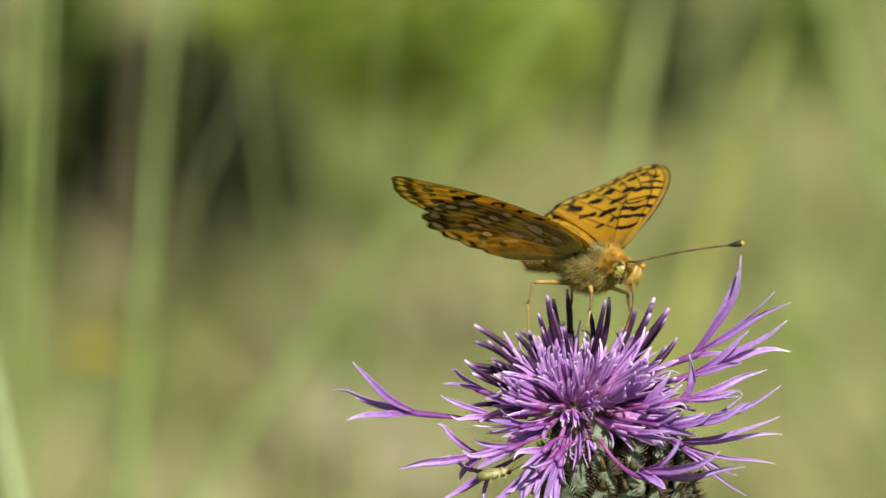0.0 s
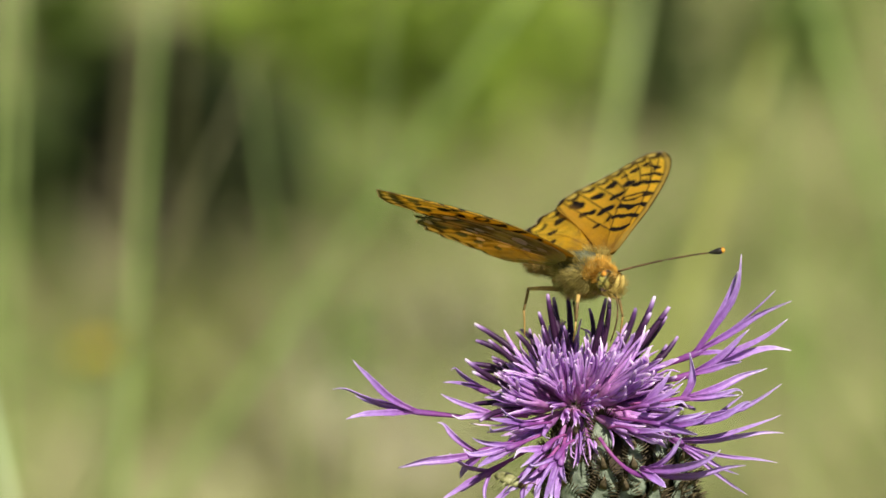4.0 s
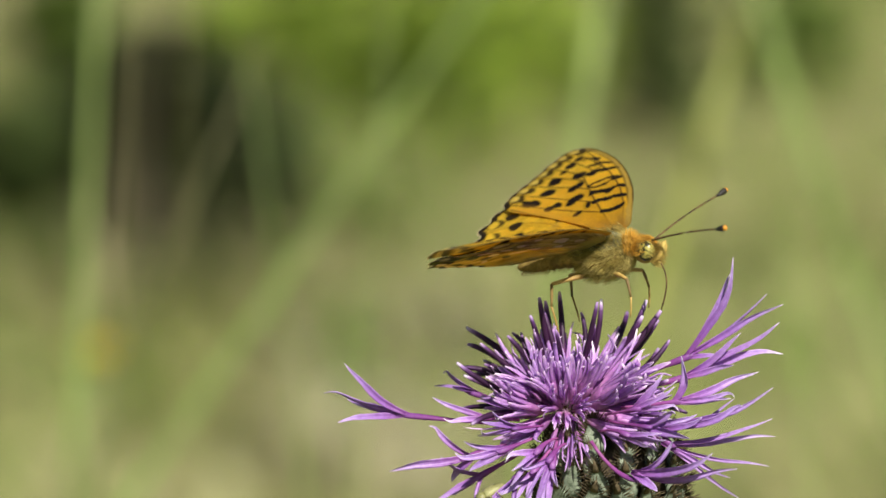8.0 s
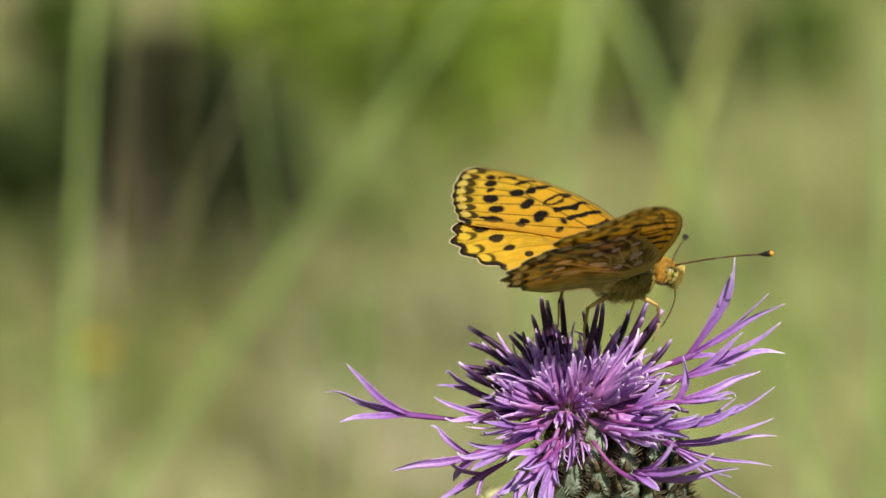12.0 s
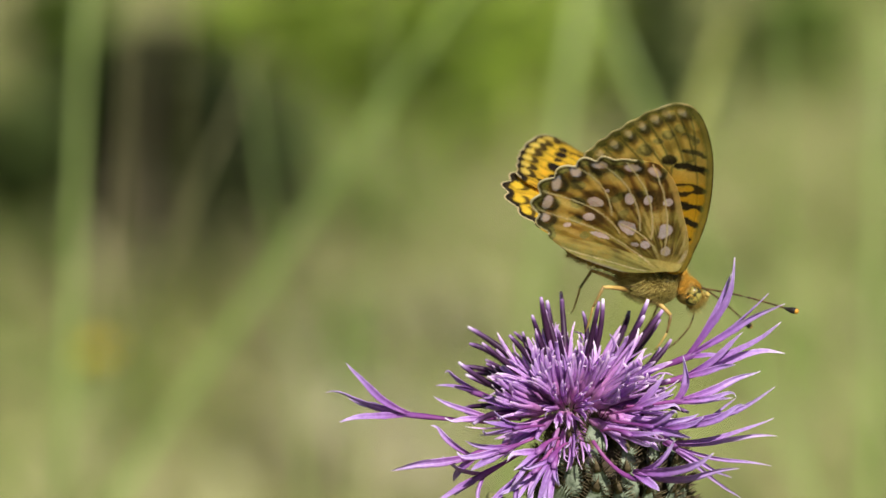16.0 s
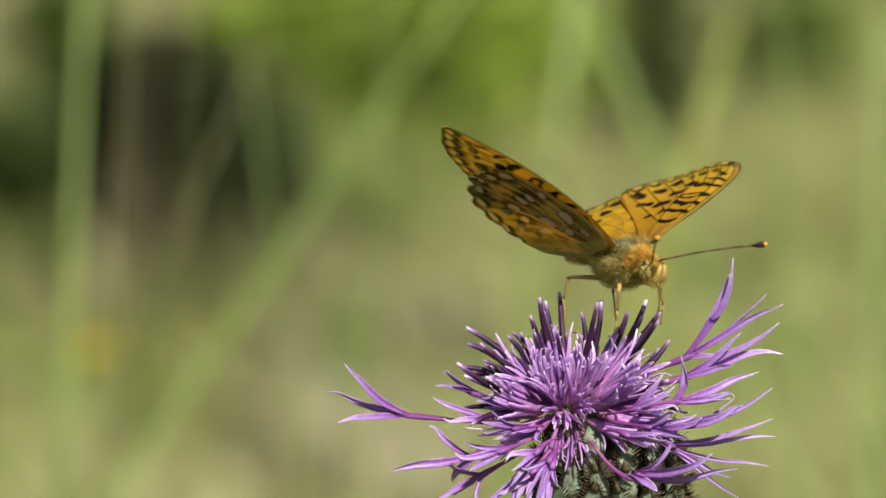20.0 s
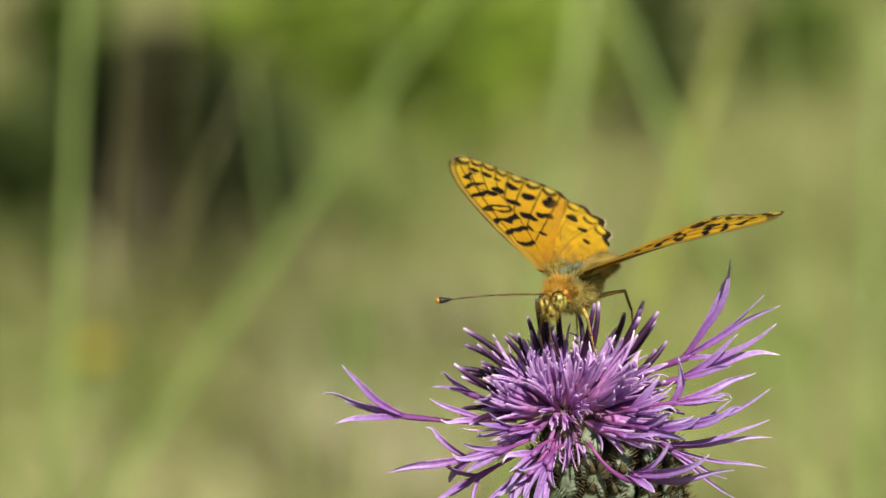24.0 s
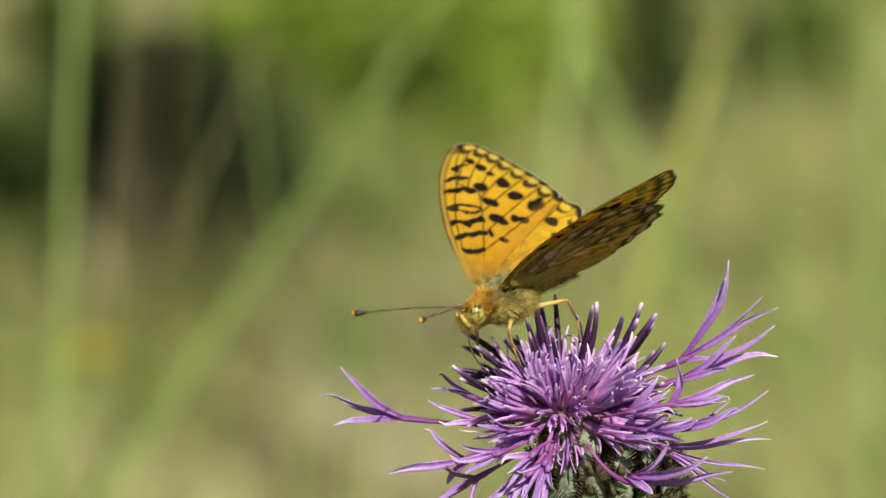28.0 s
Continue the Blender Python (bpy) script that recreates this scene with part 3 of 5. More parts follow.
# florets that hang below the fan, in front of the bracts; those to the sides are longer
for i in range(26):
    x = -1.0 + 2.0 * i / 25 + rng.uniform(-0.06, 0.06)
    d = Vector((x, -0.50 + rng.uniform(-0.3, 0.25), -0.22 - rng.uniform(0.0, 0.45) * (1.1 - abs(x)))).normalized()
    q = d.to_track_quat("Z", "Y").to_matrix().to_4x4()
    size = 0.50 + 0.46 * min(1.0, abs(x)) + rng.uniform(-0.06, 0.1)
    if (abs(x) < 0.5 and i % 2) or i % 3 == 0 or -0.6 < x < -0.15:
        continue
    m = Matrix.Translation(FAN + Vector((d.x * 2.8, -1.6, -0.4)) * MM) @ q @ pose(0, 0, 0, 0, 0, rng.uniform(0, 360)) @ Matrix.Scale(size, 4)
    part("floret", floret_mes[rng.randrange(12)], knapweed, "", m)

# short florets at the heart of the fan, seen end on, and a few pale tubes hanging under it
for i in range(13):
    a = i * 2.4
    d = Vector((0.42 * math.cos(a) - 0.05, -0.9, 0.30 + 0.30 * math.sin(a))) if i < 9 else Vector((-0.45 + 0.26 * (i - 9), -0.62, -0.75))
    q = d.normalized().to_track_quat("Z", "Y").to_matrix().to_4x4()
    m = Matrix.Translation(FAN + Vector((d.x * 2.2, -2.4, d.z * 2.0)) * MM) @ q @ pose(0, 0, 0, 0, 0, rng.uniform(0, 360)) @ Matrix.Scale(rng.uniform(0.52, 0.66), 4)
    part("floret", floret_mes[rng.randrange(12)], knapweed, "", m)


def outer_floret(base, fork, tips, droop=0.0, width=1.0):
    """A large sterile floret: a thin tube to the fork, then long pointed lobes. Millimetres right, away and up from the head's heart."""
    s = Shape()
    r = random.Random(int(abs(fork[0] * 31 + fork[2] * 17) * 10))
    b, k = TO_HEAD + Vector(base) * MM, TO_HEAD + Vector(fork) * MM
    s.sweep(curve(b, (b + k) * 0.5 + Vector((0, 0, droop * MM)), k, 9), [w * MM for w in (0.27, 0.25, 0.25, 0.27, 0.32, 0.40, 0.50, 0.52, 0.34)], 0.7, n=8, a0=0.0, a1=0.55)
    along = (k - b).normalized()
    for j, (x, y, z) in enumerate(tips):
        t = TO_HEAD + Vector((x, y, z)) * MM
        ln = (t - k).length
        jig = Vector((r.uniform(-1, 1), r.uniform(-1, 1), r.uniform(-1, 1)))
        mid = k + along * ln * 0.16 + (t - k) * 0.36 + jig * ln * 0.05
        pts = curve(k - along * 2.2 * MM, mid, t, 13)
        wave = Vector((r.uniform(-1, 1), r.uniform(-1, 1), r.uniform(-1, 1))) * ln * 0.035
        for i in range(13):
            pts[i] = pts[i] + wave * math.sin(i * 0.62 + j) * (i / 12)
        if j % 3 == 1:
            curl = Vector((r.uniform(-0.8, 0.8), -0.5, -1.4 if z > fork[2] else 1.2)) * MM
            for i in (10, 11, 12):
                pts[i] = pts[i] + curl * ((i - 9) / 3) ** 2 * 0.8
        w = 0.54 * width * r.uniform(0.7, 1.15)
        side = (t - k).cross(Vector((0.2 * (j % 2), 1, 0.45 * (j % 3 - 1)))).normalized()
        s.ribbon(pts, [w * q * r.uniform(0.9, 1.08) * MM for q in (0.50, 0.62, 0.78, 0.92, 1.0, 1.04, 1.0, 0.92, 0.82, 0.68, 0.5, 0.3, 0.07)], side, r.uniform(-1.3, 1.3), 0.85, 0.08 * MM, 0.42, 1.0)
    part("outer_floret", s.mesh("outer_floret", RAY), knapweed, "long forked violet outer floret")


outer_floret((-8.8, -2.0, 0.4), (-24.8, 0.0, 1.6), [(-31.8, -2.0, 9.6), (-34.6, 1.0, 5.6), (-31.8, 3.0, 3.2), (-33.2, -1.0, 0.7)], 0, 0.95)
outer_floret((-6.4, -4.0, -1.6), (-15.6, -8.0, -3.4), [(-25.4, -10.0, -4.2), (-20.0, -9.0, 3.2), (-16.8, -6.0, -6.9)], 1, 1.05)
outer_floret((-6.4, -4.0, -2.8), (-14.0, -7.0, -6.5), [(-19.6, -8.0, -9.8), (-17.4, -6.0, -9.2), (-18.4, -8.0, -2.8), (-12.8, -9.0, -10.1)], 0, 0.8)
outer_floret((-4.0, -5.0, -3.7), (-8.4, -10.0, -6.1), [(-10.4, -11.0, -7.7), (-13.8, -12.0, -11.0), (-7.6, -12.0, -10.6)], 1, 1)
outer_floret((-2.8, -6.0, -2.0), (-5.6, -10.0, -4.9), [(-8.4, -11.0, -9.3), (-6.4, -12.0, -10.1), (-10.0, -11.0, -7.7)], 0, 0.9)
outer_floret((-2.0, -7.0, -0.8), (-2.8, -12.0, -3.7), [(-3.5, -13.0, -11.8), (-4.4, -12.0, -9.3), (-2.0, -13.0, -6.1)], 1, 0.9)
outer_floret((2.8, -7.0, -0.8), (10.0, -12.0, -5.4), [(19.8, -16.0, -0.6), (14.4, -13.0, 1.6), (23.2, -12.0, -3.7), (12.0, -14.0, -6.5)], -3, 1.1)
outer_floret((8.0, -4.0, 0.4), (14.8, -5.0, -2.4), [(28.4, -3.0, 1.8), (28.8, -1.0, 0.0), (28.2, -4.0, -5.1), (22.4, -6.0, -6.5), (24.0, -8.0, -9.8)], 2, 0.75)
outer_floret((7.2, -4.0, 1.6), (14.8, -6.0, 0.2), [(28.2, -5.0, 6.0), (24.8, -8.0, 5.3), (23.2, -3.0, 4.5), (18.4, -8.0, 2.8)], 0, 0.9)
outer_floret((7.2, -3.0, 3.2), (16.4, -4.0, 4.3), [(26.4, -2.0, 8.5), (23.2, -8.0, 6.7), (15.6, -4.0, 10.8), (22.4, -6.0, 5.3)], 0, 1)
outer_floret((7.2, 0.0, 4.5), (17.6, 1.0, 7.1), [(30.0, 1.0, 14.5), (30.4, 2.0, 11.6), (24.2, 0.0, 13.4), (23.2, -2.0, 9.3)], 0, 1.05)
outer_floret((6.4, 3.0, 5.3), (18.4, 4.0, 9.7), [(23.4, 3.0, 23.3), (22.6, 5.0, 22.3), (28.2, 5.0, 18.1), (30.1, 3.0, 17.1), (22.4, 2.0, 9.3)], 0, 0.9)
outer_floret((-6.4, 2.0, 2.8), (-15.2, 4.0, 4.5), [(-19.2, 4.0, 4.9), (-18.0, 5.0, 7.7), (-16.8, 2.0, 5.3)], -1, 0.7)
outer_floret((-7.2, -2.0, 1.2), (-13.6, -2.0, 1.6), [(-19.6, -2.0, 4.5), (-17.6, -3.0, 0.8), (-16.0, 0.0, 2.8)], 0, 0.7)
outer_floret((-4.8, -6.0, -0.4), (-10.4, -9.0, -2.0), [(-15.2, -9.0, -0.4), (-16.8, -10.0, -2.8), (-14.4, -10.0, -4.5)], 0, 0.9)
outer_floret((5.6, -7.0, 2.0), (11.2, -11.0, 2.0), [(16.4, -12.0, 0.8), (14.4, -12.0, 5.3), (17.6, -10.0, 3.7)], 0, 1)
outer_floret((-0.8, -7.0, -1.2), (-3.4, -12.0, -2.8), [(-6.4, -14.0, -7.7), (-7.4, -13.0, -3.7), (-5.2, -13.0, -9.2)], 1, 0.9)
outer_floret((-2.0, -7.0, -0.4), (-5.2, -12.0, -1.6), [(-8.4, -14.0, -3.7), (-9.6, -13.0, -1.2), (-8.8, -13.0, -6.1)], 1, 0.9)
outer_floret((4.0, -8.0, 0.8), (8.0, -13.0, 1.2), [(12.4, -15.0, 2.0), (11.2, -14.0, -0.4), (13.2, -12.0, 0.4)], 1, 0.9)
outer_floret((-4.0, -6.0, 1.2), (-8.4, -10.0, 1.6), [(-12.8, -11.0, 2.8), (-13.2, -11.0, 0.8), (-11.2, -10.0, 4.1)], 0, 0.8)
outer_floret((4.8, -6.0, 2.8), (9.6, -10.0, 4.5), [(14.4, -11.0, 7.7), (15.2, -11.0, 5.3), (12.8, -9.0, 9.3)], 0, 0.9)

# ---- a small green plant bug on the lower florets ----
bug = thing("plant_bug", pose(*(HEAD + Vector((-11.4, -9.5, -5.2)) * MM)), "small pale green plant bug crawling on the florets", "insect")
s = Shape()
s.sweep([Vector((x, 0, z)) * MM for x, z in ((-2.3, 0.05), (-1.9, 0.2), (-1.0, 0.3), (0.0, 0.32), (0.8, 0.3), (1.2, 0.25))], [w * MM for w in (0.35, 0.85, 1.1, 1.15, 1.0, 0.75)], 0.7, Vector((0, 1, 0)), 12)
part("abdomen", s.mesh("bug_abdomen", BUG), bug)
s = Shape()
s.sweep([Vector((x, 0, z)) * MM for x, z in ((1.1, 0.3), (1.5, 0.35), (1.9, 0.3), (2.1, 0.25))], [w * MM for w in (0.9, 0.95, 0.75, 0.5)], 0.75, Vector((0, 1, 0)), 12)
part("pronotum", s.mesh("bug_pronotum", BUG), bug, "yellowish pronotum")
s = Shape()
s.ball(Vector((2.3, 0, 0.2)) * MM, Vector((0.45, 0.5, 0.4)) * MM, 10, 7)
part("head", s.mesh("bug_head", SHAFT), bug)
for sd in (1, -1):
    s = Shape()
    s.sweep([Vector((2.5, sd * 0.3, 0.3)) * MM, Vector((3.6, sd * 0.9, 0.9)) * MM, Vector((4.8, sd * 1.3, 0.6)) * MM], [0.08 * MM, 0.07 * MM, 0.04 * MM], n=5)
    part("antenna", s.mesh("bug_antenna", SHAFT), bug)
    for x in (1.4, 0.4, -0.8):
        s = Shape()
        s.sweep([Vector((x, sd * 0.7, 0.1)) * MM, Vector((x + 0.2, sd * 1.7, 0.3)) * MM, Vector((x - 0.2, sd * 2.3, -0.9)) * MM], [0.14 * MM, 0.11 * MM, 0.06 * MM], n=5)
        part("leg", s.mesh("bug_leg", BUG), bug)

# ---- the butterfly ----
PX = 0.08 * MM
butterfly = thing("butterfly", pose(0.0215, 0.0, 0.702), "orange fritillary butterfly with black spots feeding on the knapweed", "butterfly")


def spline(points, n):
    """A closed smooth line through the points, n samples evenly spread over its length."""
    p = np.array(points, float)
    k = len(p)
    out = []
    for i in range(k):
        a, b, c, d = p[i - 1], p[i], p[(i + 1) % k], p[(i + 2) % k]
        for t in np.linspace(0, 1, 24, endpoint=False):
            out.append(0.5 * (2 * b + (c - a) * t + (2 * a - 5 * b + 4 * c - d) * t * t + (3 * b - a - 3 * c + d) * t ** 3))
    out = np.array(out)
    seg = np.linalg.norm(np.roll(out, -1, 0) - out, axis=1)
    s = np.concatenate([[0], np.cumsum(seg)])
    u = np.linspace(0, s[-1], n, endpoint=False)
    ext = np.vstack([out, out[:1]])
    return np.stack([np.interp(u, s, ext[:, 0]), np.interp(u, s, ext[:, 1])], 1)


FORE = spline([(20, -4), (24, 45), (22, 92), (13, 140), (-4, 194), (-28, 249), (-58, 296), (-84, 324), (-108, 336), (-133, 332), (-159, 314), (-183, 289), (-203, 260), (-220, 228), (-234, 195), (-240, 170), (-216, 138), (-150, 96), (-80, 46), (-22, -4)], 340)
HIND = spline([(8, 0), (14, 34), (2, 72), (-24, 114), (-56, 166), (-86, 195), (-112, 206), (-152, 205), (-193, 193), (-228, 177), (-257, 154), (-280, 128), (-291, 98), (-290, 66), (-276, 38), (-250, 14), (-222, -6), (-184, -22), (-132, -32), (-92, -34), (-58, -24), (-18, -8)], 340)


def soft(edge, x, w=0.05):
    return np.clip((edge - x) / w + 0.5, 0, 1)


ORANGE, PALE_ORANGE, BLACK = np.array((0.72, 0.415, 0.020)), np.array((0.80, 0.545, 0.045)), np.array((0.014, 0.010, 0.008))
OLIVE, OLIVE_PALE, SILVER = np.array((0.22, 0.21, 0.045)), np.array((0.55, 0.475, 0.16)), np.array((0.55, 0.525, 0.56))
CREAM, TAWNY, UMBER = np.array((0.80, 0.72, 0.48)), np.array((0.46, 0.24, 0.03)), np.array((0.040, 0.028, 0.010))
STRAW_SCALES = np.array((0.68, 0.56, 0.16))
SULPHUR, BUFF = np.array((0.74, 0.58, 0.12)), np.array((0.56, 0.41, 0.10))


def paint(c, colour, k):
    return c * (1 - k[:, None]) + colour * k[:, None]


def to_line(ab, line):
    """The distance of each point from an open line."""
    best = np.full(len(ab), 1e6)
    line = np.array(line, float)
    for p, q in zip(line[:-1], line[1:]):
        t = np.clip(((ab - p) @ (q - p)) / max(1e-9, (q - p) @ (q - p)), 0, 1)
        best = np.minimum(best, np.hypot(*(ab - p - t[:, None] * (q - p)).T))
    return best


def bowed(a, b, c, n=9):
    a, b, c = (np.array(v, float) for v in (a, b, c))
    return [a * (1 - t) ** 2 + b * 2 * t * (1 - t) + c * t * t for t in np.linspace(0, 1, n)]


def blot(ab, wob, at, long, wide, turn=0.0, w=0.28):
    """A spot with an uneven edge; long lies along the wing's length, turned by degrees."""
    d = ab - np.array(at)
    cs, sn = math.cos(math.radians(turn)), math.sin(math.radians(turn))
    u, v = d[:, 0] * cs + d[:, 1] * sn, d[:, 1] * cs - d[:, 0] * sn
    return soft(1.06 + wob * 0.5, np.hypot(u / long, v / wide), w)


# spots and veins of the wings, in one plan for both sides of the animal: place, half length, half width, turn
FORE_SPOTS = [(-105, 283, 7, 7, 0), (-119, 263, 10, 8, 0), (-131, 244, 8, 6, 0), (-144, 220, 12.5, 10, -10), (-157, 185, 14, 10.5, -10), (-182, 153, 15, 11.5, -15),
              (-94, 212, 11, 10, 40), (-98, 173, 15, 8, 25), (-96, 131, 16, 10.5, 20), (-130, 128, 9, 8, 0), (-144, 122, 9, 8, 0), (-68, 98, 6, 9, 0), (-85, 82, 9, 4, 20), (-196, 166, 6, 4, 0)]
FORE_BARS = [((-75, 204), (-52, 214), (-24, 210), 5.8), ((-62, 134), (-34, 124), (-2, 132), 5.0), ((-54, 100), (-30, 104), (4, 94), 5.0), ((-36, 64), (-18, 58), (6, 62), 3.6), ((-78, 238), (-62, 246), (-40, 240), 4.0), ((-94, 270), (-80, 276), (-66, 268), 3.4)]
FORE_LUNES = [(-121, 321), (-143, 308), (-161, 291), (-177, 271), (-192, 246), (-207, 217), (-221, 187)]
FORE_VEINS = [((-8, 5), (-48, 80), (-84, 196)), ((-84, 196), (-74, 212), (-52, 226)), ((-44, 66), (-130, 112), (-232, 168)), ((-55, 100), (-128, 152), (-213, 198)), ((-72, 150), (-128, 192), (-198, 230)),
              ((-82, 184), (-132, 224), (-183, 256)), ((-84, 200), (-122, 244), (-167, 280)), ((-70, 216), (-104, 268), (-149, 300)), ((-54, 226), (-84, 280), (-128, 316)), ((-14, 2), (-100, 50), (-222, 148)), ((10, 0), (12, 120), (-52, 226)), ((-52, 226), (-66, 268), (-104, 322))]
HIND_SILVER = [(-111, 63, 21, 13, -8), (-42, 74, 15, 16, 20), (-68, 38, 10, 8, 10), (-86, 34, 8, 5, 0), (-26, 34, 8, 10, 40), (8, 28, 5, 18, -10), (-60, 132, 10, 9, 20), (-97, 128, 9, 12, 30), (-128, 121, 10, 11, 40),
               (-172, 124, 4, 4, 0), (-183, 95, 17, 10.5, -6), (-185, 61, 13, 10, 10), (-150, 31, 17, 5, -4), (-216, 38, 8, 5, 20)]
HIND_LUNES = [(-106, 188, 14, 7, -20), (-150, 187, 15, 7, 8), (-204, 172, 13, 7, 20), (-242, 147, 9, 12, 30), (-264, 113, 7, 13, 8), (-266, 72, 7, 13, -8), (-260, 42, 8, 8, -20)]
HIND_VEINS = [((-36, -4), (-110, 46), (-290, 54)), ((-120, 46), (-160, 90), (-288, 92)), ((-146, 76), (-176, 150), (-262, 156)), ((-26, 6), (-60, 62), (-124, 64)), ((-88, 63), (-120, 160), (-224, 180)), ((-62, 52), (-80, 140), (-166, 196)),
              ((-26, 6), (-34, 110), (-116, 202)), ((-10, 8), (22, 60), (-44, 152)), ((-50, -16), (-140, -26), (-246, -4))]
HIND_DOTS = [(-226, 122, 13, 8.5, -10), (-216, 84, 13, 8.5, 0), (-205, 52, 10, 7, 10), (-205, 152, 12, 8, -25), (-168, 168, 12, 8, -40), (-180, 24, 8, 6, 10), (-150, 118, 16, 6, 60), (-128, 84, 14, 6, 80), (-112, 138, 13, 6, 30)]


def wing_pattern(fore, upper, ab, outline):
    """The scales' colours at points ab of the wing (its length runs backwards in a, outwards in b)."""
    wob = np.array([noise.noise(Vector((p[0] * 0.05, p[1] * 0.05, 3.0 if upper else 7.0))) for p in ab])
    fine = np.array([noise.noise(Vector((p[0] * 0.22, p[1] * 0.22, 5.0))) for p in ab])
    ab = ab + np.stack([wob, fine], 1) * 1.6
    reach = np.hypot(ab[:, 0], ab[:, 1])
    if fore:
        apex, tornus = int(np.argmax(outline[:, 1])), int(np.argmin(outline[:, 0]))
        rim, lead, lunes, veins = outline[apex - 10:tornus + 6], outline[4:apex - 6], FORE_LUNES, FORE_VEINS
    else:
        keep = np.where((outline[:, 0] < -150) & (outline[:, 1] > 8))[0]
        rim, lead, lunes, veins = outline[keep[0]:keep[-1] + 1], outline[4:keep[0] - 30], HIND_LUNES, HIND_VEINS
    dm, dl = to_line(ab, rim[::2]), to_line(ab, lead[::3])
    dv = np.min([to_line(ab, bowed(*v)) for v in veins], axis=0)
    ink = BLACK
    if upper:
        c = paint(np.tile(ORANGE, (len(ab), 1)), PALE_ORANGE, np.clip(reach / 260 - 0.35 + wob * 0.4, 0, 1))
        c = paint(c, ink, soft(1.7, dv, 1.6) * (0.75 if fore else 0.4) * np.clip(reach / 60 - 0.4, 0, 1))
    elif fore:
        # orange at the root, straw rays and olive blotches towards the tip
        c = paint(np.tile(ORANGE * 0.94, (len(ab), 1)), STRAW_SCALES, np.clip((reach - 165) / 60 + wob * 0.4, 0, 0.95))
        ray = np.array([noise.noise(Vector((math.atan2(q - 40, -p + 60) * 12.0, math.hypot(p, q) * 0.028, 11.0))) for p, q in ab])
        c = paint(c, OLIVE * 0.75, np.clip((reach - 235) / 150 + ray * 1.9 + fine * 0.3, 0, 0.85) * np.clip((reach - 165) / 40, 0, 1))
        c = paint(c, OLIVE * 0.7, soft(2.4, dv, 2.4) * np.clip((reach - 170) / 60, 0, 0.6))
    else:
        c = np.tile(OLIVE, (len(ab), 1)) * (1 + wob[:, None] * 0.5)
        c = paint(c, BUFF * 1.05, np.clip(1 - np.abs(dm - 52) / 26 + wob * 0.3, 0, 1) * 0.9 * soft(-20.0, -ab[:, 1], 20))
        c = paint(c, STRAW_SCALES * 0.8, soft(7.0 + wob * 6, dv, 6.0) * soft(-70.0, -ab[:, 1] + 0.3 * ab[:, 0] + 40, 30) * 0.75)
        c = paint(c, BUFF * 0.8, np.clip(0.5 - np.abs(reach - 150) / 30 + wob * 0.6, 0, 0.6) * soft(-60.0, -ab[:, 1], 30))
    if fore:
        strength = np.ones(len(ab)) if upper else np.clip(1.25 - np.clip(reach - 205, 0, None) / 90, 0.5, 1)
        own = ink if upper else UMBER * 0.9
        for a, b, lo, wi, tu in FORE_SPOTS:
            c = paint(c, own, blot(ab, wob, (a, b), lo * 1.14, wi * 1.14, tu) * strength)
        for a, m, b, w in FORE_BARS:
            c = paint(c, own, soft(w + 1.3 + wob * 4, to_line(ab + np.stack([np.zeros(len(ab)), wob * 9], 1), bowed(a, m, b)), 2.2) * strength)
        ring = np.abs(np.hypot((ab[:, 0] + 46) / 25, (ab[:, 1] - 161 - 0.2 * (ab[:, 0] + 46) + wob * 6) / 9.5) - 1.0) * 10
        c = paint(c, own, soft(3.4 + wob * 5 + 0.06 * (ab[:, 0] + 46), ring, 1.8) * 0.95)
        if upper:
            c = paint(c, np.array((0.26, 0.18, 0.05)), np.clip(0.9 - reach / 62 + wob * 0.4, 0, 0.75))
            c = paint(c, TAWNY * 1.1, np.clip(0.9 - to_line(ab, [(-10, -10), (-120, 56), (-200, 120)]) / 46 + wob * 0.3, 0, 0.5))
    elif upper:
        for a, b, lo, wi, tu in HIND_DOTS:
            c = paint(c, ink, blot(ab, wob, (a, b), lo * 1.12, wi * 1.12, tu) * (0.97 if a < -160 else 0.7))
        c = paint(c, np.array((0.36, 0.20, 0.04)), np.clip(1.05 - reach / 150 + wob * 0.5, 0, 0.8))
        c = paint(c, np.array((0.17, 0.125, 0.05)), np.clip(0.85 - (ab[:, 1] + 34) / 56 + wob * 0.6 + fine * 0.35, 0, 0.85))
    if upper:
        # the border: black, with a row of pale lunes and black arrowheads behind them
        band = soft(15.0 + wob * 5 + fine * 4, dm, 3.0)
        for at in lunes:
            a, b = at[0], at[1]
            band = np.maximum(band, blot(ab, wob, (a + 9, b - (6 if fore else 2)), 13, 12, 0, 0.2) * (0.95 if fore else 0.9))
        c = paint(c, ink, band * 0.97)
        for at in lunes:
            c = paint(c, SULPHUR if fore else PALE_ORANGE, blot(ab, wob, (at[0] - 1, at[1] + 1) if fore else (at[0] + 2, at[1]), 10.5, 9.5, -30, 0.22))
        c = paint(c, ink, soft(3.0, np.abs(dm - 5.0), 2.0) * 0.9)
        c = paint(c, CREAM, soft(2.2, dm + fine * 1.5, 1.2) * 0.8)
        if fore:
            c = paint(c, BUFF * 0.8, soft(11.0, dl, 3.0) * 0.7)
            c = paint(c, ink, soft(2.0, np.abs(dl - 11.0), 1.5) * 0.55 * soft(-70.0, -ab[:, 1], 30))
            c = paint(c, ink, soft(2.6, dl, 1.6) * 0.8 * soft(-60.0, -ab[:, 1], 30))
    elif fore:
        for at in lunes:
            c = paint(c, UMBER * 1.4, blot(ab, wob, (at[0] + 17, at[1] - 11), 12, 9, -34, 0.6) * 0.8)
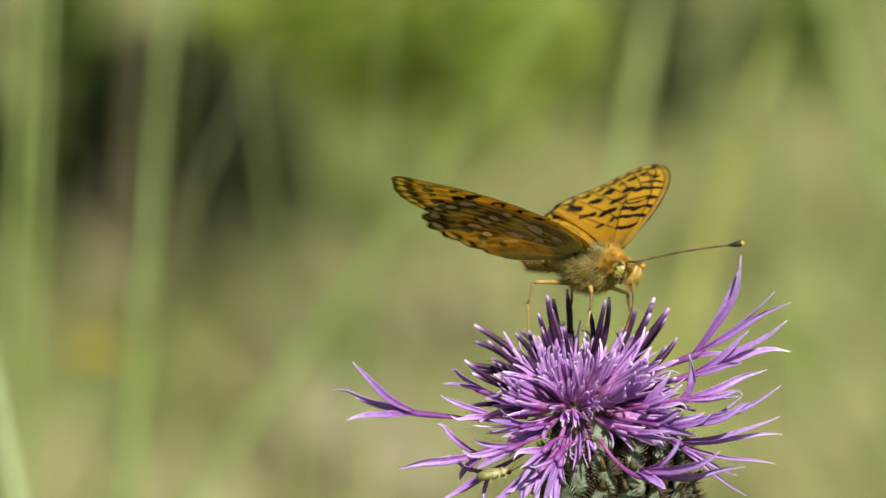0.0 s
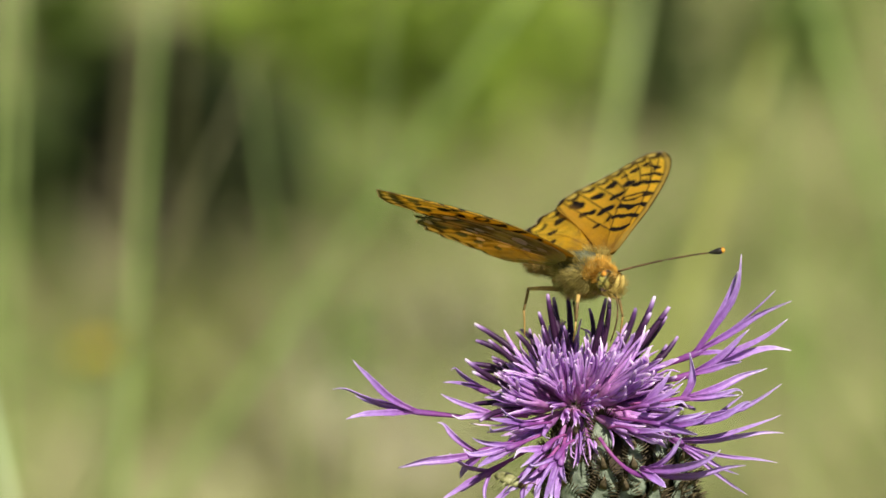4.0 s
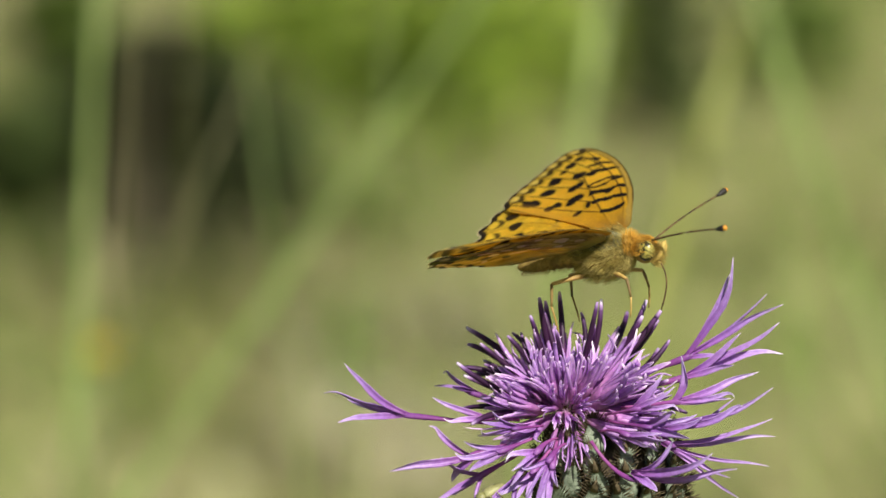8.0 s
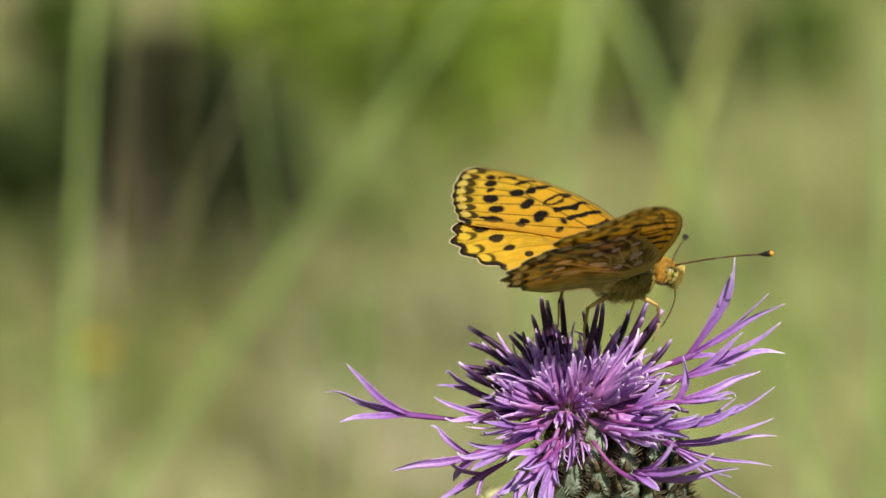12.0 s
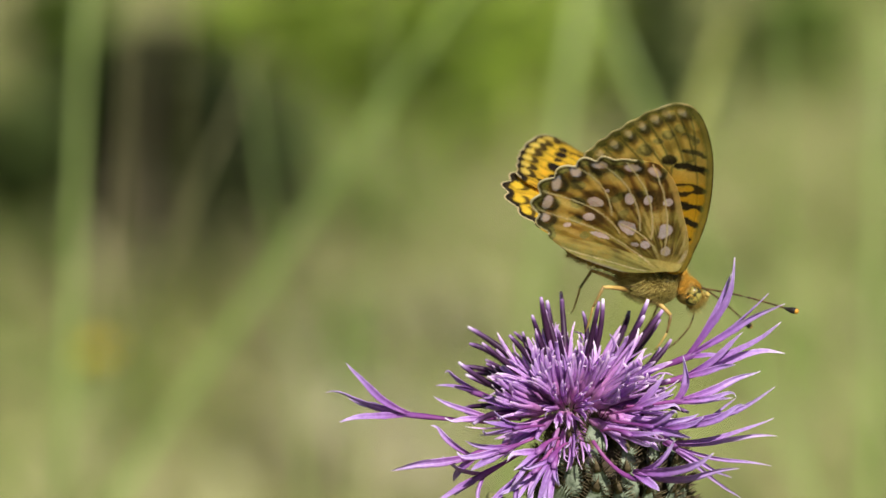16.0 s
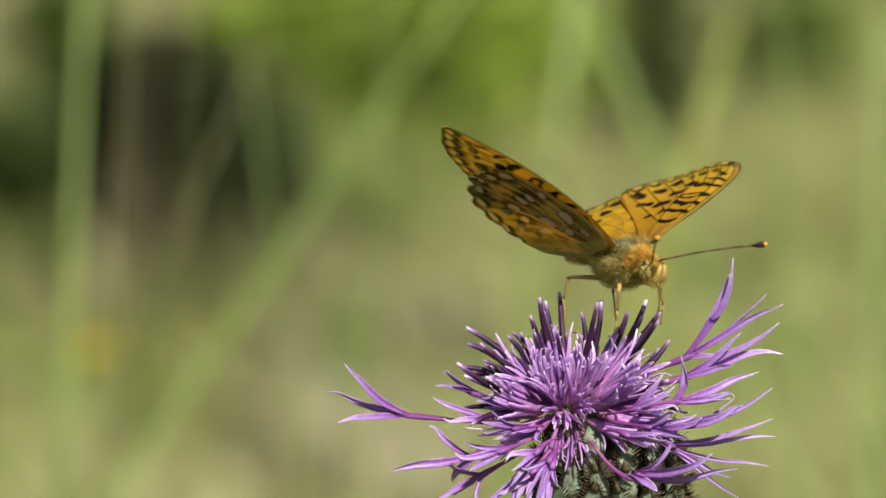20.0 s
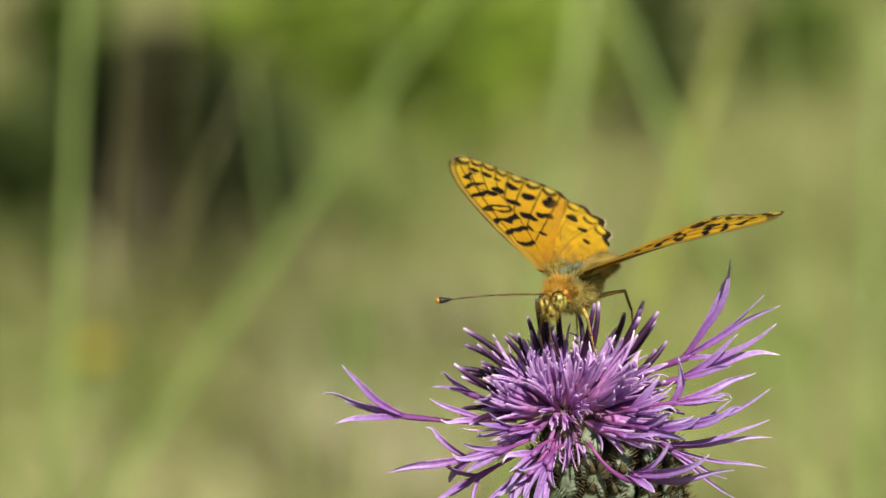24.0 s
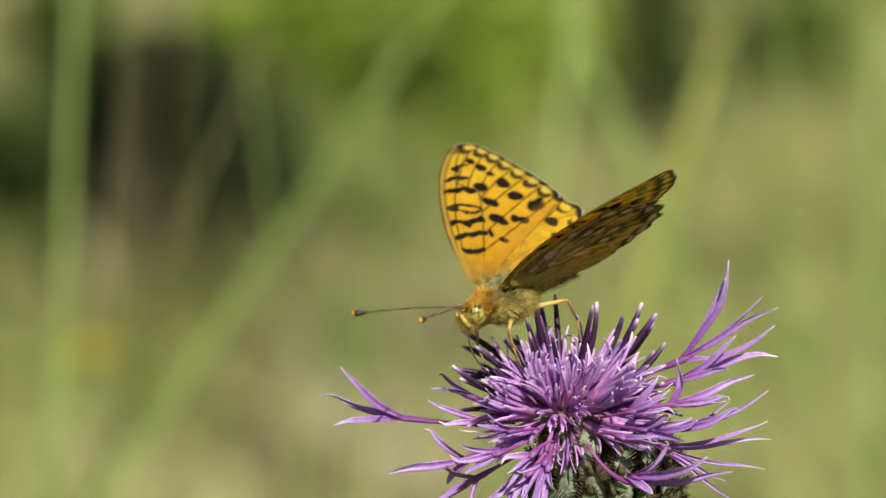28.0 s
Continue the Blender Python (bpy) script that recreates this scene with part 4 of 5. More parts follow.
            c = paint(c, CREAM * 0.8, blot(ab, wob, (at[0] + 3, at[1] - 2), 10, 5.5, -36, 0.5) * 0.8)
            c = paint(c, STRAW_SCALES * 1.1, blot(ab, wob, (at[0] + 36, at[1] - 24), 12, 6, -36, 0.6) * 0.7)
        c = paint(c, OLIVE * 0.7, soft(6.0, np.abs(dm - 8.0) + fine * 4, 4.0) * 0.75)
        c = paint(c, CREAM, soft(2.4, dm + fine * 1.5, 1.4) * np.clip(0.55 + wob, 0.1, 0.8))
        c = paint(c, OLIVE * 1.15, soft(15.0 + wob * 6, dl, 6.0) * np.clip(0.8 + fine * 0.5, 0, 0.9))
        c = paint(c, UMBER, soft(1.8, dl, 1.4) * 0.8)
    else:
        shade = np.zeros(len(ab))
        for a, b, lo, wi, tu in HIND_LUNES:
            shade = np.maximum(shade, blot(ab, wob, (a + 4, b - 2), lo + 11, wi + 9, tu, 0.35))
        for a, b, lo, wi, tu in HIND_SILVER[6:12]:
            shade = np.maximum(shade, blot(ab, wob, (a + 6, b + 3), lo + 13, wi + 10, tu, 0.5) * 0.85)
        for a, b, lo, wi, tu in HIND_SILVER[:5]:
            shade = np.maximum(shade, blot(ab, wob, (a, b), lo + 5, wi + 5, tu, 0.4) * 0.7)
        around = np.arctan2(ab[:, 1] + 10, -ab[:, 0] - 10)
        streak = np.array([noise.noise(Vector((p * 19.0, q * 0.014, 2.0))) for p, q in zip(around, reach)])
        c = paint(c, OLIVE_PALE, np.clip(streak * 2.0 - 0.1, 0, 0.75))
        c = paint(c, UMBER * 1.4, np.clip(-streak * 2.2 - 0.1, 0, 0.8) * soft(-36.0, -reach, 20))
        c = paint(c, UMBER, np.clip(shade * 1.05 + fine * 0.25 - streak * 0.5, 0, 1) * 0.95)
        anal = soft(0.0, to_line(ab, [(-40, -10), (-140, 2), (-262, 22)]) * np.sign(ab[:, 1] - 14), 10.0) * soft(22.0, ab[:, 1], 8.0)
        c = paint(c, np.array((0.36, 0.36, 0.11)), anal * np.clip(0.85 + wob * 0.5 + streak * 0.5, 0, 1))
        c = paint(c, np.array((0.30, 0.26, 0.27)), soft(-26.0, ab[:, 1] + 0.10 * (ab[:, 0] + 150), 5.0) * 0.7 * soft(-80.0, ab[:, 0], 20))
        for a, b, lo, wi, tu in HIND_LUNES:
            c = paint(c, SILVER * 0.85, blot(ab, wob, (a, b), lo, wi, tu, 0.3))
        for a, b, lo, wi, tu in HIND_SILVER:
            c = paint(c, SILVER, blot(ab, wob, (a, b), lo * 0.84, wi * 0.84, tu, 0.16))
        c = paint(c, CREAM * np.array((0.92, 0.88, 0.7)), soft(1.4, dv, 1.0) * np.clip(reach / 40 - 0.6, 0, 0.85))
        c = paint(c, STRAW_SCALES * 0.62, np.clip(0.95 - reach / 66 + wob * 0.5 + streak * 0.4, 0, 0.8))
        c = paint(c, UMBER, soft(2.0, np.abs(dm - 6.0), 2.4) * 0.8)
        c = paint(c, CREAM * 1.1, soft(3.0, dm + fine * 1.5, 1.4) * 0.9)
        c = paint(c, OLIVE_PALE, soft(10.0, dl, 5.0) * 0.6)
    return np.clip(c * (1 + fine[:, None] * 0.08), 0, 1)


def wing_mesh(name, fore, side):
    """A cambered wing blade with its two faces, upper and under, closed round the margin."""
    outline = (FORE if fore else HIND).copy()
    centre = np.array((-95.0, 165.0)) if fore else np.array((-140.0, 85.0))
    n, rings = len(outline), 66
    d = outline - centre
    a = np.arctan2(d[:, 1], -d[:, 0])
    if not fore:
        on = np.clip((1.25 - a) * 4, 0, 1) * np.clip((a + 0.75) * 4, 0, 1)
        outline = outline + d / np.linalg.norm(d, axis=1)[:, None] * ((np.abs(np.sin((a + 0.9) * 10.5)) - 0.5) * 14.0 * on)[:, None]
    else:
        on = np.clip((1.3 - a) * 4, 0, 1) * np.clip((a + 0.1) * 4, 0, 1)
        outline = outline + d / np.linalg.norm(d, axis=1)[:, None] * (np.sin(a * 26.0) * 1.6 * on)[:, None]
    radii = np.linspace(0, 1, rings + 1)[1:] ** 0.8
    ab = np.vstack([centre[None], *[centre + (outline - centre) * r for r in radii]])
    camber = 9.0 * np.sin(np.clip(ab[:, 1] / 310, 0, 1) * math.pi) + 3.0 * np.sin(ab[:, 0] * 0.035 + ab[:, 1] * 0.02)
    dv = np.min([to_line(ab, bowed(*v)) for v in (FORE_VEINS if fore else HIND_VEINS)], axis=0)
    camber = camber - 1.6 * np.clip(dv / 14, 0, 1)
    rim = np.concatenate([[0], np.repeat(radii, n)])
    thick = 1.3 * (1 - rim ** 8) + 0.15 + 0.7 * np.clip(1 - dv / 2.5, 0, 1) * (1 - rim ** 8)
    lift = 0.0 if fore else -3.5
    if (fore, "under") not in COLOURS:
        COLOURS[(fore, "upper")], COLOURS[(fore, "under")] = (wing_pattern(fore, up, ab, outline) for up in (True, False))
    verts, cols = [], []
    for sgn in (1, -1):
        low = np.clip(14.0 - ab[:, 1], 0, None) * (0.0 if fore else 1.0)
        v = np.stack([ab[:, 0], side * (ab[:, 1] + low * 0.22), lift + camber - low * 0.28 + sgn * thick], 1) * PX
        verts.append(v)
        cols.append(COLOURS[(fore, "upper" if sgn > 0 else "under")])
    glow = cols[0] ** 0.6 * (cols[1] / (cols[1] + (0.08 if fore else 0.05))).mean(axis=1, keepdims=True) * (1.3, 1.12, 0.8)
    glow = np.clip(glow, 0, 0.95)
    count = len(ab)
    faces = []
    for layer in (0, 1):
        o = layer * count
        flip = (layer == 0) != (side > 0)
        for i in range(n):
            j = (i + 1) % n
            f = (o, o + 1 + i, o + 1 + j)
            faces.append(f[::-1] if flip else f)
            for r in range(rings - 1):
                q = o + 1 + r * n
                f = (q + i, q + n + i, q + n + j, q + j)
                faces.append(f[::-1] if flip else f)
    q = 1 + (rings - 1) * n
    for i in range(n):
        j = (i + 1) % n
        faces.append((q + i, q + j, count + q + j, count + q + i))
    me = bpy.data.meshes.new(name)
    me.from_pydata(np.vstack(verts).tolist(), [], faces)
    for title, values in (("pattern", np.vstack(cols)), ("seen_through", np.vstack([glow, glow]))):
        at = me.attributes.new(title, "FLOAT_COLOR", "POINT")
        rgba = np.ones((count * 2, 4), np.float32)
        rgba[:, :3] = values
        at.data.foreach_set("color", rgba.ravel())
    me.materials.append(WING if fore else HIND_SCALES)
    me.polygons.foreach_set("use_smooth", [True] * len(me.polygons))
    me.validate()
    return me


COLOURS = {}
HINGE = 47.0 * PX
wings = {}
for side, word in ((1, "left"), (-1, "right")):
    for fore in (True, False):
        kind = "forewing" if fore else "hindwing"
        lab = "orange wing with black spots and bars" if fore else "scalloped wing, orange above, olive with silver spots beneath"
        wings[(side, fore)] = part(kind, wing_mesh(kind, fore, side), butterfly, lab, Matrix.Translation((0, side * HINGE, 0)))


def mmx(x, y, z):
    return Vector((x, y, z)) * PX


# body: thorax, ringed abdomen, head
s = Shape()
s.ball(mmx(-18, 0, -42), mmx(54, 39, 36), 24, 16)
thorax = part("thorax", s.mesh("thorax", BODY), butterfly, "furry thorax, yellowish below and grey-green above")
s = Shape()
ab_pts, ab_r = [], []
for i in range(33):
    t = i / 32
    ab_pts.append(mmx(-56 - 130 * t, 0, -26 + 6 * t - 10 * t * t))
    ab_r.append((22 * (1 - t ** 2.4) ** 0.6 * (0.93 + 0.07 * math.cos(t * 8 * 2 * math.pi)) + 2.5) * PX)
s.sweep(ab_pts, ab_r, 1.0, Vector((0, 1, 0)), 16)
abdomen = part("abdomen", s.mesh("abdomen", BODY), butterfly, "ringed brown abdomen")
s = Shape()
s.ball(mmx(56, 0, -46), mmx(22, 22, 23), 16, 10)
head = part("head", s.mesh("head", BODY), butterfly)
for sd in (1, -1):
    s = Shape()
    s.ball(mmx(63, sd * 15, -46), mmx(16, 11.5, 18), 20, 14)
    part("eye", s.mesh("eye", EYE_MAT), head, "mottled olive compound eye")
    s = Shape()
    s.sweep([mmx(66, sd * 8, -66), mmx(82, sd * 7, -62), mmx(91, sd * 6, -48), mmx(95, sd * 5, -36)], [5.5 * PX, 5.5 * PX, 4.5 * PX, 1.5 * PX], n=7)
    part("palp", s.mesh("palp", FACE_FUR), head, "upturned hairy palp")


def fur(name, parent, count, seed, where, length, thick=0.55, mat=FUR, label="fine tawny hairs", flow=(-0.9, 0, -0.1)):
    s, r = Shape(), random.Random(seed)
    for _ in range(count):
        p, d = where(r)
        d = (d + Vector((r.uniform(-1, 1), r.uniform(-1, 1), r.uniform(-1, 1))) * 0.35).normalized()
        ln = length * r.uniform(0.5, 1.4)
        q = (d * 0.5 + Vector(flow)).normalized()
        s.sweep([p * PX, (p + d * ln * 0.35) * PX, (p + d * ln * 0.4 + q * ln * 0.7) * PX], [thick * PX, thick * 0.8 * PX, 0.1 * PX], n=3)
    return tagged(part(name, s.mesh(name, mat), parent, label), kind="stuff")


def on_ball(c, rad, low=-1.0, high=1.0, front=-1.0, back=1.0):
    """A chance place on an egg, between two heights and two stations along it (each from -1 to 1)."""
    def where(r):
        while True:
            z, a = r.uniform(low, high), r.uniform(0, 6.283)
            q = math.sqrt(1 - z * z)
            d = Vector((q * math.cos(a), q * math.sin(a), z))
            if front <= d.x <= back:
                return Vector((c[0] + d.x * rad[0], c[1] + d.y * rad[1], c[2] + d.z * rad[2])), d
    return where


fur("fur", thorax, 3000, 3, on_ball((-18, 0, -42), (53, 38, 35), -1.0, 0.45), 13, 0.44, FUR, "pale yellowish hairs below", (-0.8, 0, -0.35))
fur("flank_fur", thorax, 700, 13, on_ball((-18, 0, -42), (53, 38, 35), -0.6, 0.6), 13, 0.45, FLANK_FUR, "dark olive hairs on the flanks")
fur("shoulder_fur", thorax, 1300, 17, on_ball((-18, 0, -42), (54, 40, 36), 0.05, 0.78), 15, 0.44, FUR, "pale yellowish hairs under the wing roots", (-0.5, 0, 0.25))
fur("back_fur", thorax, 1500, 8, on_ball((-18, 0, -42), (53, 39, 36), 0.35, 1.0, -0.9, 0.75), 13, 0.45, BACK_FUR, "greenish grey hairs on the back")
fur("collar", thorax, 620, 9, on_ball((-10, 0, -40), (56, 38, 36), -0.1, 0.9, 0.62, 0.95), 13, 0.45, HEAD_FUR, "orange collar of hairs", (-0.2, 0, 0.5))
fur("fur", head, 820, 4, on_ball((57, 0, -46), (22, 21, 22), -0.1, 1.0, -1.0, 1.0), 12, 0.42, HEAD_FUR, "orange hairs")
fur("face_fur", head, 520, 14, on_ball((60, 0, -50), (22, 18, 21), -1.0, 0.5, 0.2, 1.0), 14, 0.42, FACE_FUR, "golden face hairs", (0.7, 0, -0.3))


def on_wing_roots(r):
    sd = r.choice((-1, 1))
    return Vector((r.uniform(-62, 16), sd * r.uniform(26, 44), r.uniform(-16, -2))), Vector((-0.3, sd * 0.5, 0.7))


fur("wing_root_fur", thorax, 900, 21, on_wing_roots, 16, 0.42, ROOT_FUR, "tawny hairs over the wing roots", (-0.7, 0, 0.2))


def on_abdomen(r):
    t, a = r.uniform(0, 0.95), r.uniform(0, 6.283)
    rad = 21 * (1 - t ** 2.4) ** 0.6
    d = Vector((0, math.cos(a), math.sin(a)))
    return Vector((-56 - 130 * t, 0, -26 + 6 * t - 10 * t * t)) + d * rad, d


fur("fur", abdomen, 1100, 6, on_abdomen, 10, 0.42, ABDOMEN_FUR, "short brown hairs")

antennae, ANT_ROOT = {}, (76.0, -30.0)
for sd in (1, -1):
    s = Shape()
    e = mmx(176, 0, 0)
    s.sweep(curve(Vector((0, 0, 0)), mmx(88, 0, 7), e, 14), [(1.9 - 0.03 * i) * PX for i in range(14)], n=6)
    an = part("antenna", s.mesh("antenna", SHAFT), butterfly, "thin antenna with a black and orange club", Matrix.Translation(mmx(ANT_ROOT[0], sd * 8, ANT_ROOT[1])) @ pose(0, 0, 0, 0, -8, sd * 38))
    antennae[sd] = an
    s = Shape()
    s.sweep([e - mmx(8, 0, -1), e, e + mmx(7, 0, 0), e + mmx(13, 0, 0), e + mmx(16, 0, 0)], [q * PX for q in (1.6, 3.6, 5.4, 5.8, 4.8)], n=10)
    part("club", s.mesh("club", CLUB), an, "black club")
    s = Shape()
    s.ball(e + mmx(17, 0, 0), mmx(4.5, 4.8, 4.8), 10, 7)
    part("club_tip", s.mesh("club_tip", CLUB_TIP), an, "orange tip")

s = Shape()
s.sweep(curve(mmx(76, 0, -66), mmx(88, 0, -92), mmx(78, 0, -118), 6) + curve(mmx(78, 0, -118), mmx(72, 0, -134), mmx(58, 0, -156), 6)[1:], [1.5 * PX] * 10 + [0.8 * PX], n=6)
part("proboscis", s.mesh("proboscis", SHAFT), head, "thin uncoiled proboscis")

# four walking legs: thigh, shin and a slender foot
for sd in (1, -1):
    for hip, knee, ankle, foot in (((-8, 16, -70), (26, 46, -84), (28, 52, -116), (18, 52, -152)), ((-52, 16, -66), (-112, 50, -66), (-120, 56, -104), (-118, 58, -152))):
        s = Shape()
        pts = [mmx(p[0], sd * p[1], p[2]) for p in (hip, knee, ankle, foot)]
        s.sweep(curve(pts[0], (pts[0] + pts[1]) * 0.5 + mmx(0, 0, 2), pts[1], 5), [q * PX for q in (5.2, 4.8, 4.2, 3.6, 3.0)], n=8)
        leg = part("leg", s.mesh("leg", LEG), butterfly, "thin leg with a pale amber thigh")
        s = Shape()
        s.sweep(curve(pts[1] + mmx(0, 0, 1), (pts[1] + pts[2]) * 0.5 + mmx(1, 0, 0), pts[2], 5), [q * PX for q in (2.9, 3.0, 2.6, 2.2, 2.1)], n=8)
        for i in range(14):
            q = pts[1].lerp(pts[2], 0.15 + i * 0.06)
            s.sweep([q, q + mmx(5 * math.cos(i * 2.4), 5 * math.sin(i * 2.4), -4)], [0.5 * PX, 0.1 * PX], n=3)
        part("shin", s.mesh("shin", SHIN), leg, "dark brown shin with fine spines")
        s = Shape()
        s.sweep(curve(pts[2], (pts[2] + pts[3]) * 0.5 + mmx(2, 0, 0), pts[3], 5), [q * PX for q in (2.0, 1.8, 1.7, 1.5, 1.0)], n=6)
        part("foot", s.mesh("foot", LEG), leg)


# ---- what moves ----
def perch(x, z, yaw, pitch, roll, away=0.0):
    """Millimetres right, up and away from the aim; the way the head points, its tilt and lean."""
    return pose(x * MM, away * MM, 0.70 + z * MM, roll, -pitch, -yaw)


def spread(side, dihedral, sweep):
    return Matrix.Translation((0, side * HINGE, 0)) @ pose(0, 0, 0, side * dihedral) @ pose(0, 0, 0, 0, 0, -side * sweep)


def feel(side, azimuth, rise):
    return Matrix.Translation(mmx(ANT_ROOT[0], side * 8, ANT_ROOT[1])) @ pose(0, 0, 0, 0, -rise, azimuth)


def motions():
    walk(knapweed, [
        (0, pose(0.03112, 0.012, 0.00032)),
        (0.5, pose(0.03024, 0.012, -0.00016)),
        (1, pose(0.03096, 0.012, 0.00032)),
        (1.5, pose(0.03216, 0.012, 0.00097)),
        (2, pose(0.03160, 0.012, 0.00073)),
        (2.5, pose(0.03280, 0.012, 0.00138)),
        (3, pose(0.03328, 0.012, 0.00162)),
        (3.5, pose(0.03160, 0.012, 0.00073)),
        (5.5, pose(0.03064, 0.012, 0.00024)),
        (6, pose(0.03000, 0.012, -0.00016)),
        (6.5, pose(0.03008, 0.012, 0.00000)),
        (7, pose(0.02984, 0.012, -0.00016)),
        (7.5, pose(0.03000, 0.012, 0.00000)),
        (8, pose(0.03000, 0.012, 0.00000)),
        (8.5, pose(0.02984, 0.012, -0.00016)),
        (9, pose(0.02952, 0.012, -0.00024)),
        (9.5, pose(0.02976, 0.012, -0.00016)),
        (10, pose(0.03000, 0.012, 0.00000)),
        (10.5, pose(0.03008, 0.012, 0.00008)),
        (11, pose(0.02976, 0.012, -0.00016)),
        (11.5, pose(0.02960, 0.012, -0.00024)),
        (12, pose(0.03024, 0.012, 0.00008)),
        (12.5, pose(0.03000, 0.012, 0.00000)),
        (14.5, pose(0.02984, 0.012, 0.00000)),
        (15, pose(0.03008, 0.012, 0.00008)),
        (15.5, pose(0.02976, 0.012, -0.00016)),
        (16, pose(0.03024, 0.012, 0.00008)),
        (16.5, pose(0.03000, 0.012, 0.00000)),
        (17, pose(0.03008, 0.012, 0.00008)),
        (17.5, pose(0.02984, 0.012, 0.00000)),
        (18, pose(0.03000, 0.012, 0.00000)),
        (18.5, pose(0.03024, 0.012, 0.00008)),
        (19, pose(0.03008, 0.012, 0.00008)),
        (19.5, pose(0.03000, 0.012, 0.00000)),
        (20, pose(0.03000, 0.012, 0.00000)),
        (20.5, pose(0.03000, 0.012, 0.00000)),
        (21, pose(0.03008, 0.012, 0.00008)),
        (21.5, pose(0.03000, 0.012, 0.00000)),
        (23.5, pose(0.02928, 0.012, -0.00041)),
        (24, pose(0.02960, 0.012, -0.00016)),
        (24.5, pose(0.02960, 0.012, -0.00024)),
        (25, pose(0.02952, 0.012, -0.00024)),
        (25.5, pose(0.02912, 0.012, -0.00041)),
        (26, pose(0.02936, 0.012, -0.00041)),
        (26.5, pose(0.02960, 0.012, -0.00024)),
        (27, pose(0.02928, 0.012, -0.00041)),
        (27.5, pose(0.02976, 0.012, -0.00016)),
        (28, pose(0.02936, 0.012, -0.00041)),
    ])
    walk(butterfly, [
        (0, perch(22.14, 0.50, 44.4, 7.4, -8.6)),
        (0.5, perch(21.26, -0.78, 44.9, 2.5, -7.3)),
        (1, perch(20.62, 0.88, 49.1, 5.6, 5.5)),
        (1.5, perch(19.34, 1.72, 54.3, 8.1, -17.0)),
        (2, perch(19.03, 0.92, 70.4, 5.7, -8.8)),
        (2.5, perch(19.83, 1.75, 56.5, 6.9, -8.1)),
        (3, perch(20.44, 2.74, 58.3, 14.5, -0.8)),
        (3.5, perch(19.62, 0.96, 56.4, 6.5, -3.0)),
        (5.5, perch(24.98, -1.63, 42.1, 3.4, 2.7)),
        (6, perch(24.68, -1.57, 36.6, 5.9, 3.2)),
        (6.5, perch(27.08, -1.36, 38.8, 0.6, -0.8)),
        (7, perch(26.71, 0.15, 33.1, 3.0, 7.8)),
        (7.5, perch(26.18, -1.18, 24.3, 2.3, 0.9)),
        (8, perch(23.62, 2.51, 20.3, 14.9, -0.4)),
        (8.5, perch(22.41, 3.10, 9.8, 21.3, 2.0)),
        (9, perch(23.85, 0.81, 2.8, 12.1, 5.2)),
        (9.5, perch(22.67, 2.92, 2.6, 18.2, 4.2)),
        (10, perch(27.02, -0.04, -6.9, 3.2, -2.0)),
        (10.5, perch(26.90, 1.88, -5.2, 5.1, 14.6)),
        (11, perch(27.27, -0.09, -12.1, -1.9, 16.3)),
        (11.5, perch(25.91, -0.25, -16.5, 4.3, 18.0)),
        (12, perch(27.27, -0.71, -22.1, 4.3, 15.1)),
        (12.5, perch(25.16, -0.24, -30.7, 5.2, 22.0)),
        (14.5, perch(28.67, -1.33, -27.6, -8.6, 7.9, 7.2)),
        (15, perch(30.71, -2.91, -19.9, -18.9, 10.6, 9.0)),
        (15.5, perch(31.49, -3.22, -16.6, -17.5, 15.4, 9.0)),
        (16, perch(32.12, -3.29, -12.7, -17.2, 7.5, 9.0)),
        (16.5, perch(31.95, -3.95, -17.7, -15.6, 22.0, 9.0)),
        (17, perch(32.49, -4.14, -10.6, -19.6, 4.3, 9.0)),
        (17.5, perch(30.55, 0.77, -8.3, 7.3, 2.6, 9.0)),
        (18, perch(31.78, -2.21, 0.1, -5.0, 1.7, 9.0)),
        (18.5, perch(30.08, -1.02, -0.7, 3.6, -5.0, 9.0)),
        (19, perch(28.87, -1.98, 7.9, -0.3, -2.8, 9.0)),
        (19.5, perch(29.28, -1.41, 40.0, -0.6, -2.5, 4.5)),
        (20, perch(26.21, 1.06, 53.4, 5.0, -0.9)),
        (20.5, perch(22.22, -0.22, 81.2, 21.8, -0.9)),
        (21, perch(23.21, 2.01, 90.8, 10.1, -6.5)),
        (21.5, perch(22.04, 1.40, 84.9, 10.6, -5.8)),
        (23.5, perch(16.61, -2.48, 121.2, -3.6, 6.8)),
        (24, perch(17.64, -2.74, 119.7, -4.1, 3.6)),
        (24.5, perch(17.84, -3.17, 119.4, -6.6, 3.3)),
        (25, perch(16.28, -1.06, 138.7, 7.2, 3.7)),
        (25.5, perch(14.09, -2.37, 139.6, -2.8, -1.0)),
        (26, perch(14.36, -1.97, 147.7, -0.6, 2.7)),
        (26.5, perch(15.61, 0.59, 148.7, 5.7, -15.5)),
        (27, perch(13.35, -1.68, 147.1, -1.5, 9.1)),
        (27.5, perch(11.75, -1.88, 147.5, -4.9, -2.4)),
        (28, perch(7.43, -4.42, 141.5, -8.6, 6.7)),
    ])
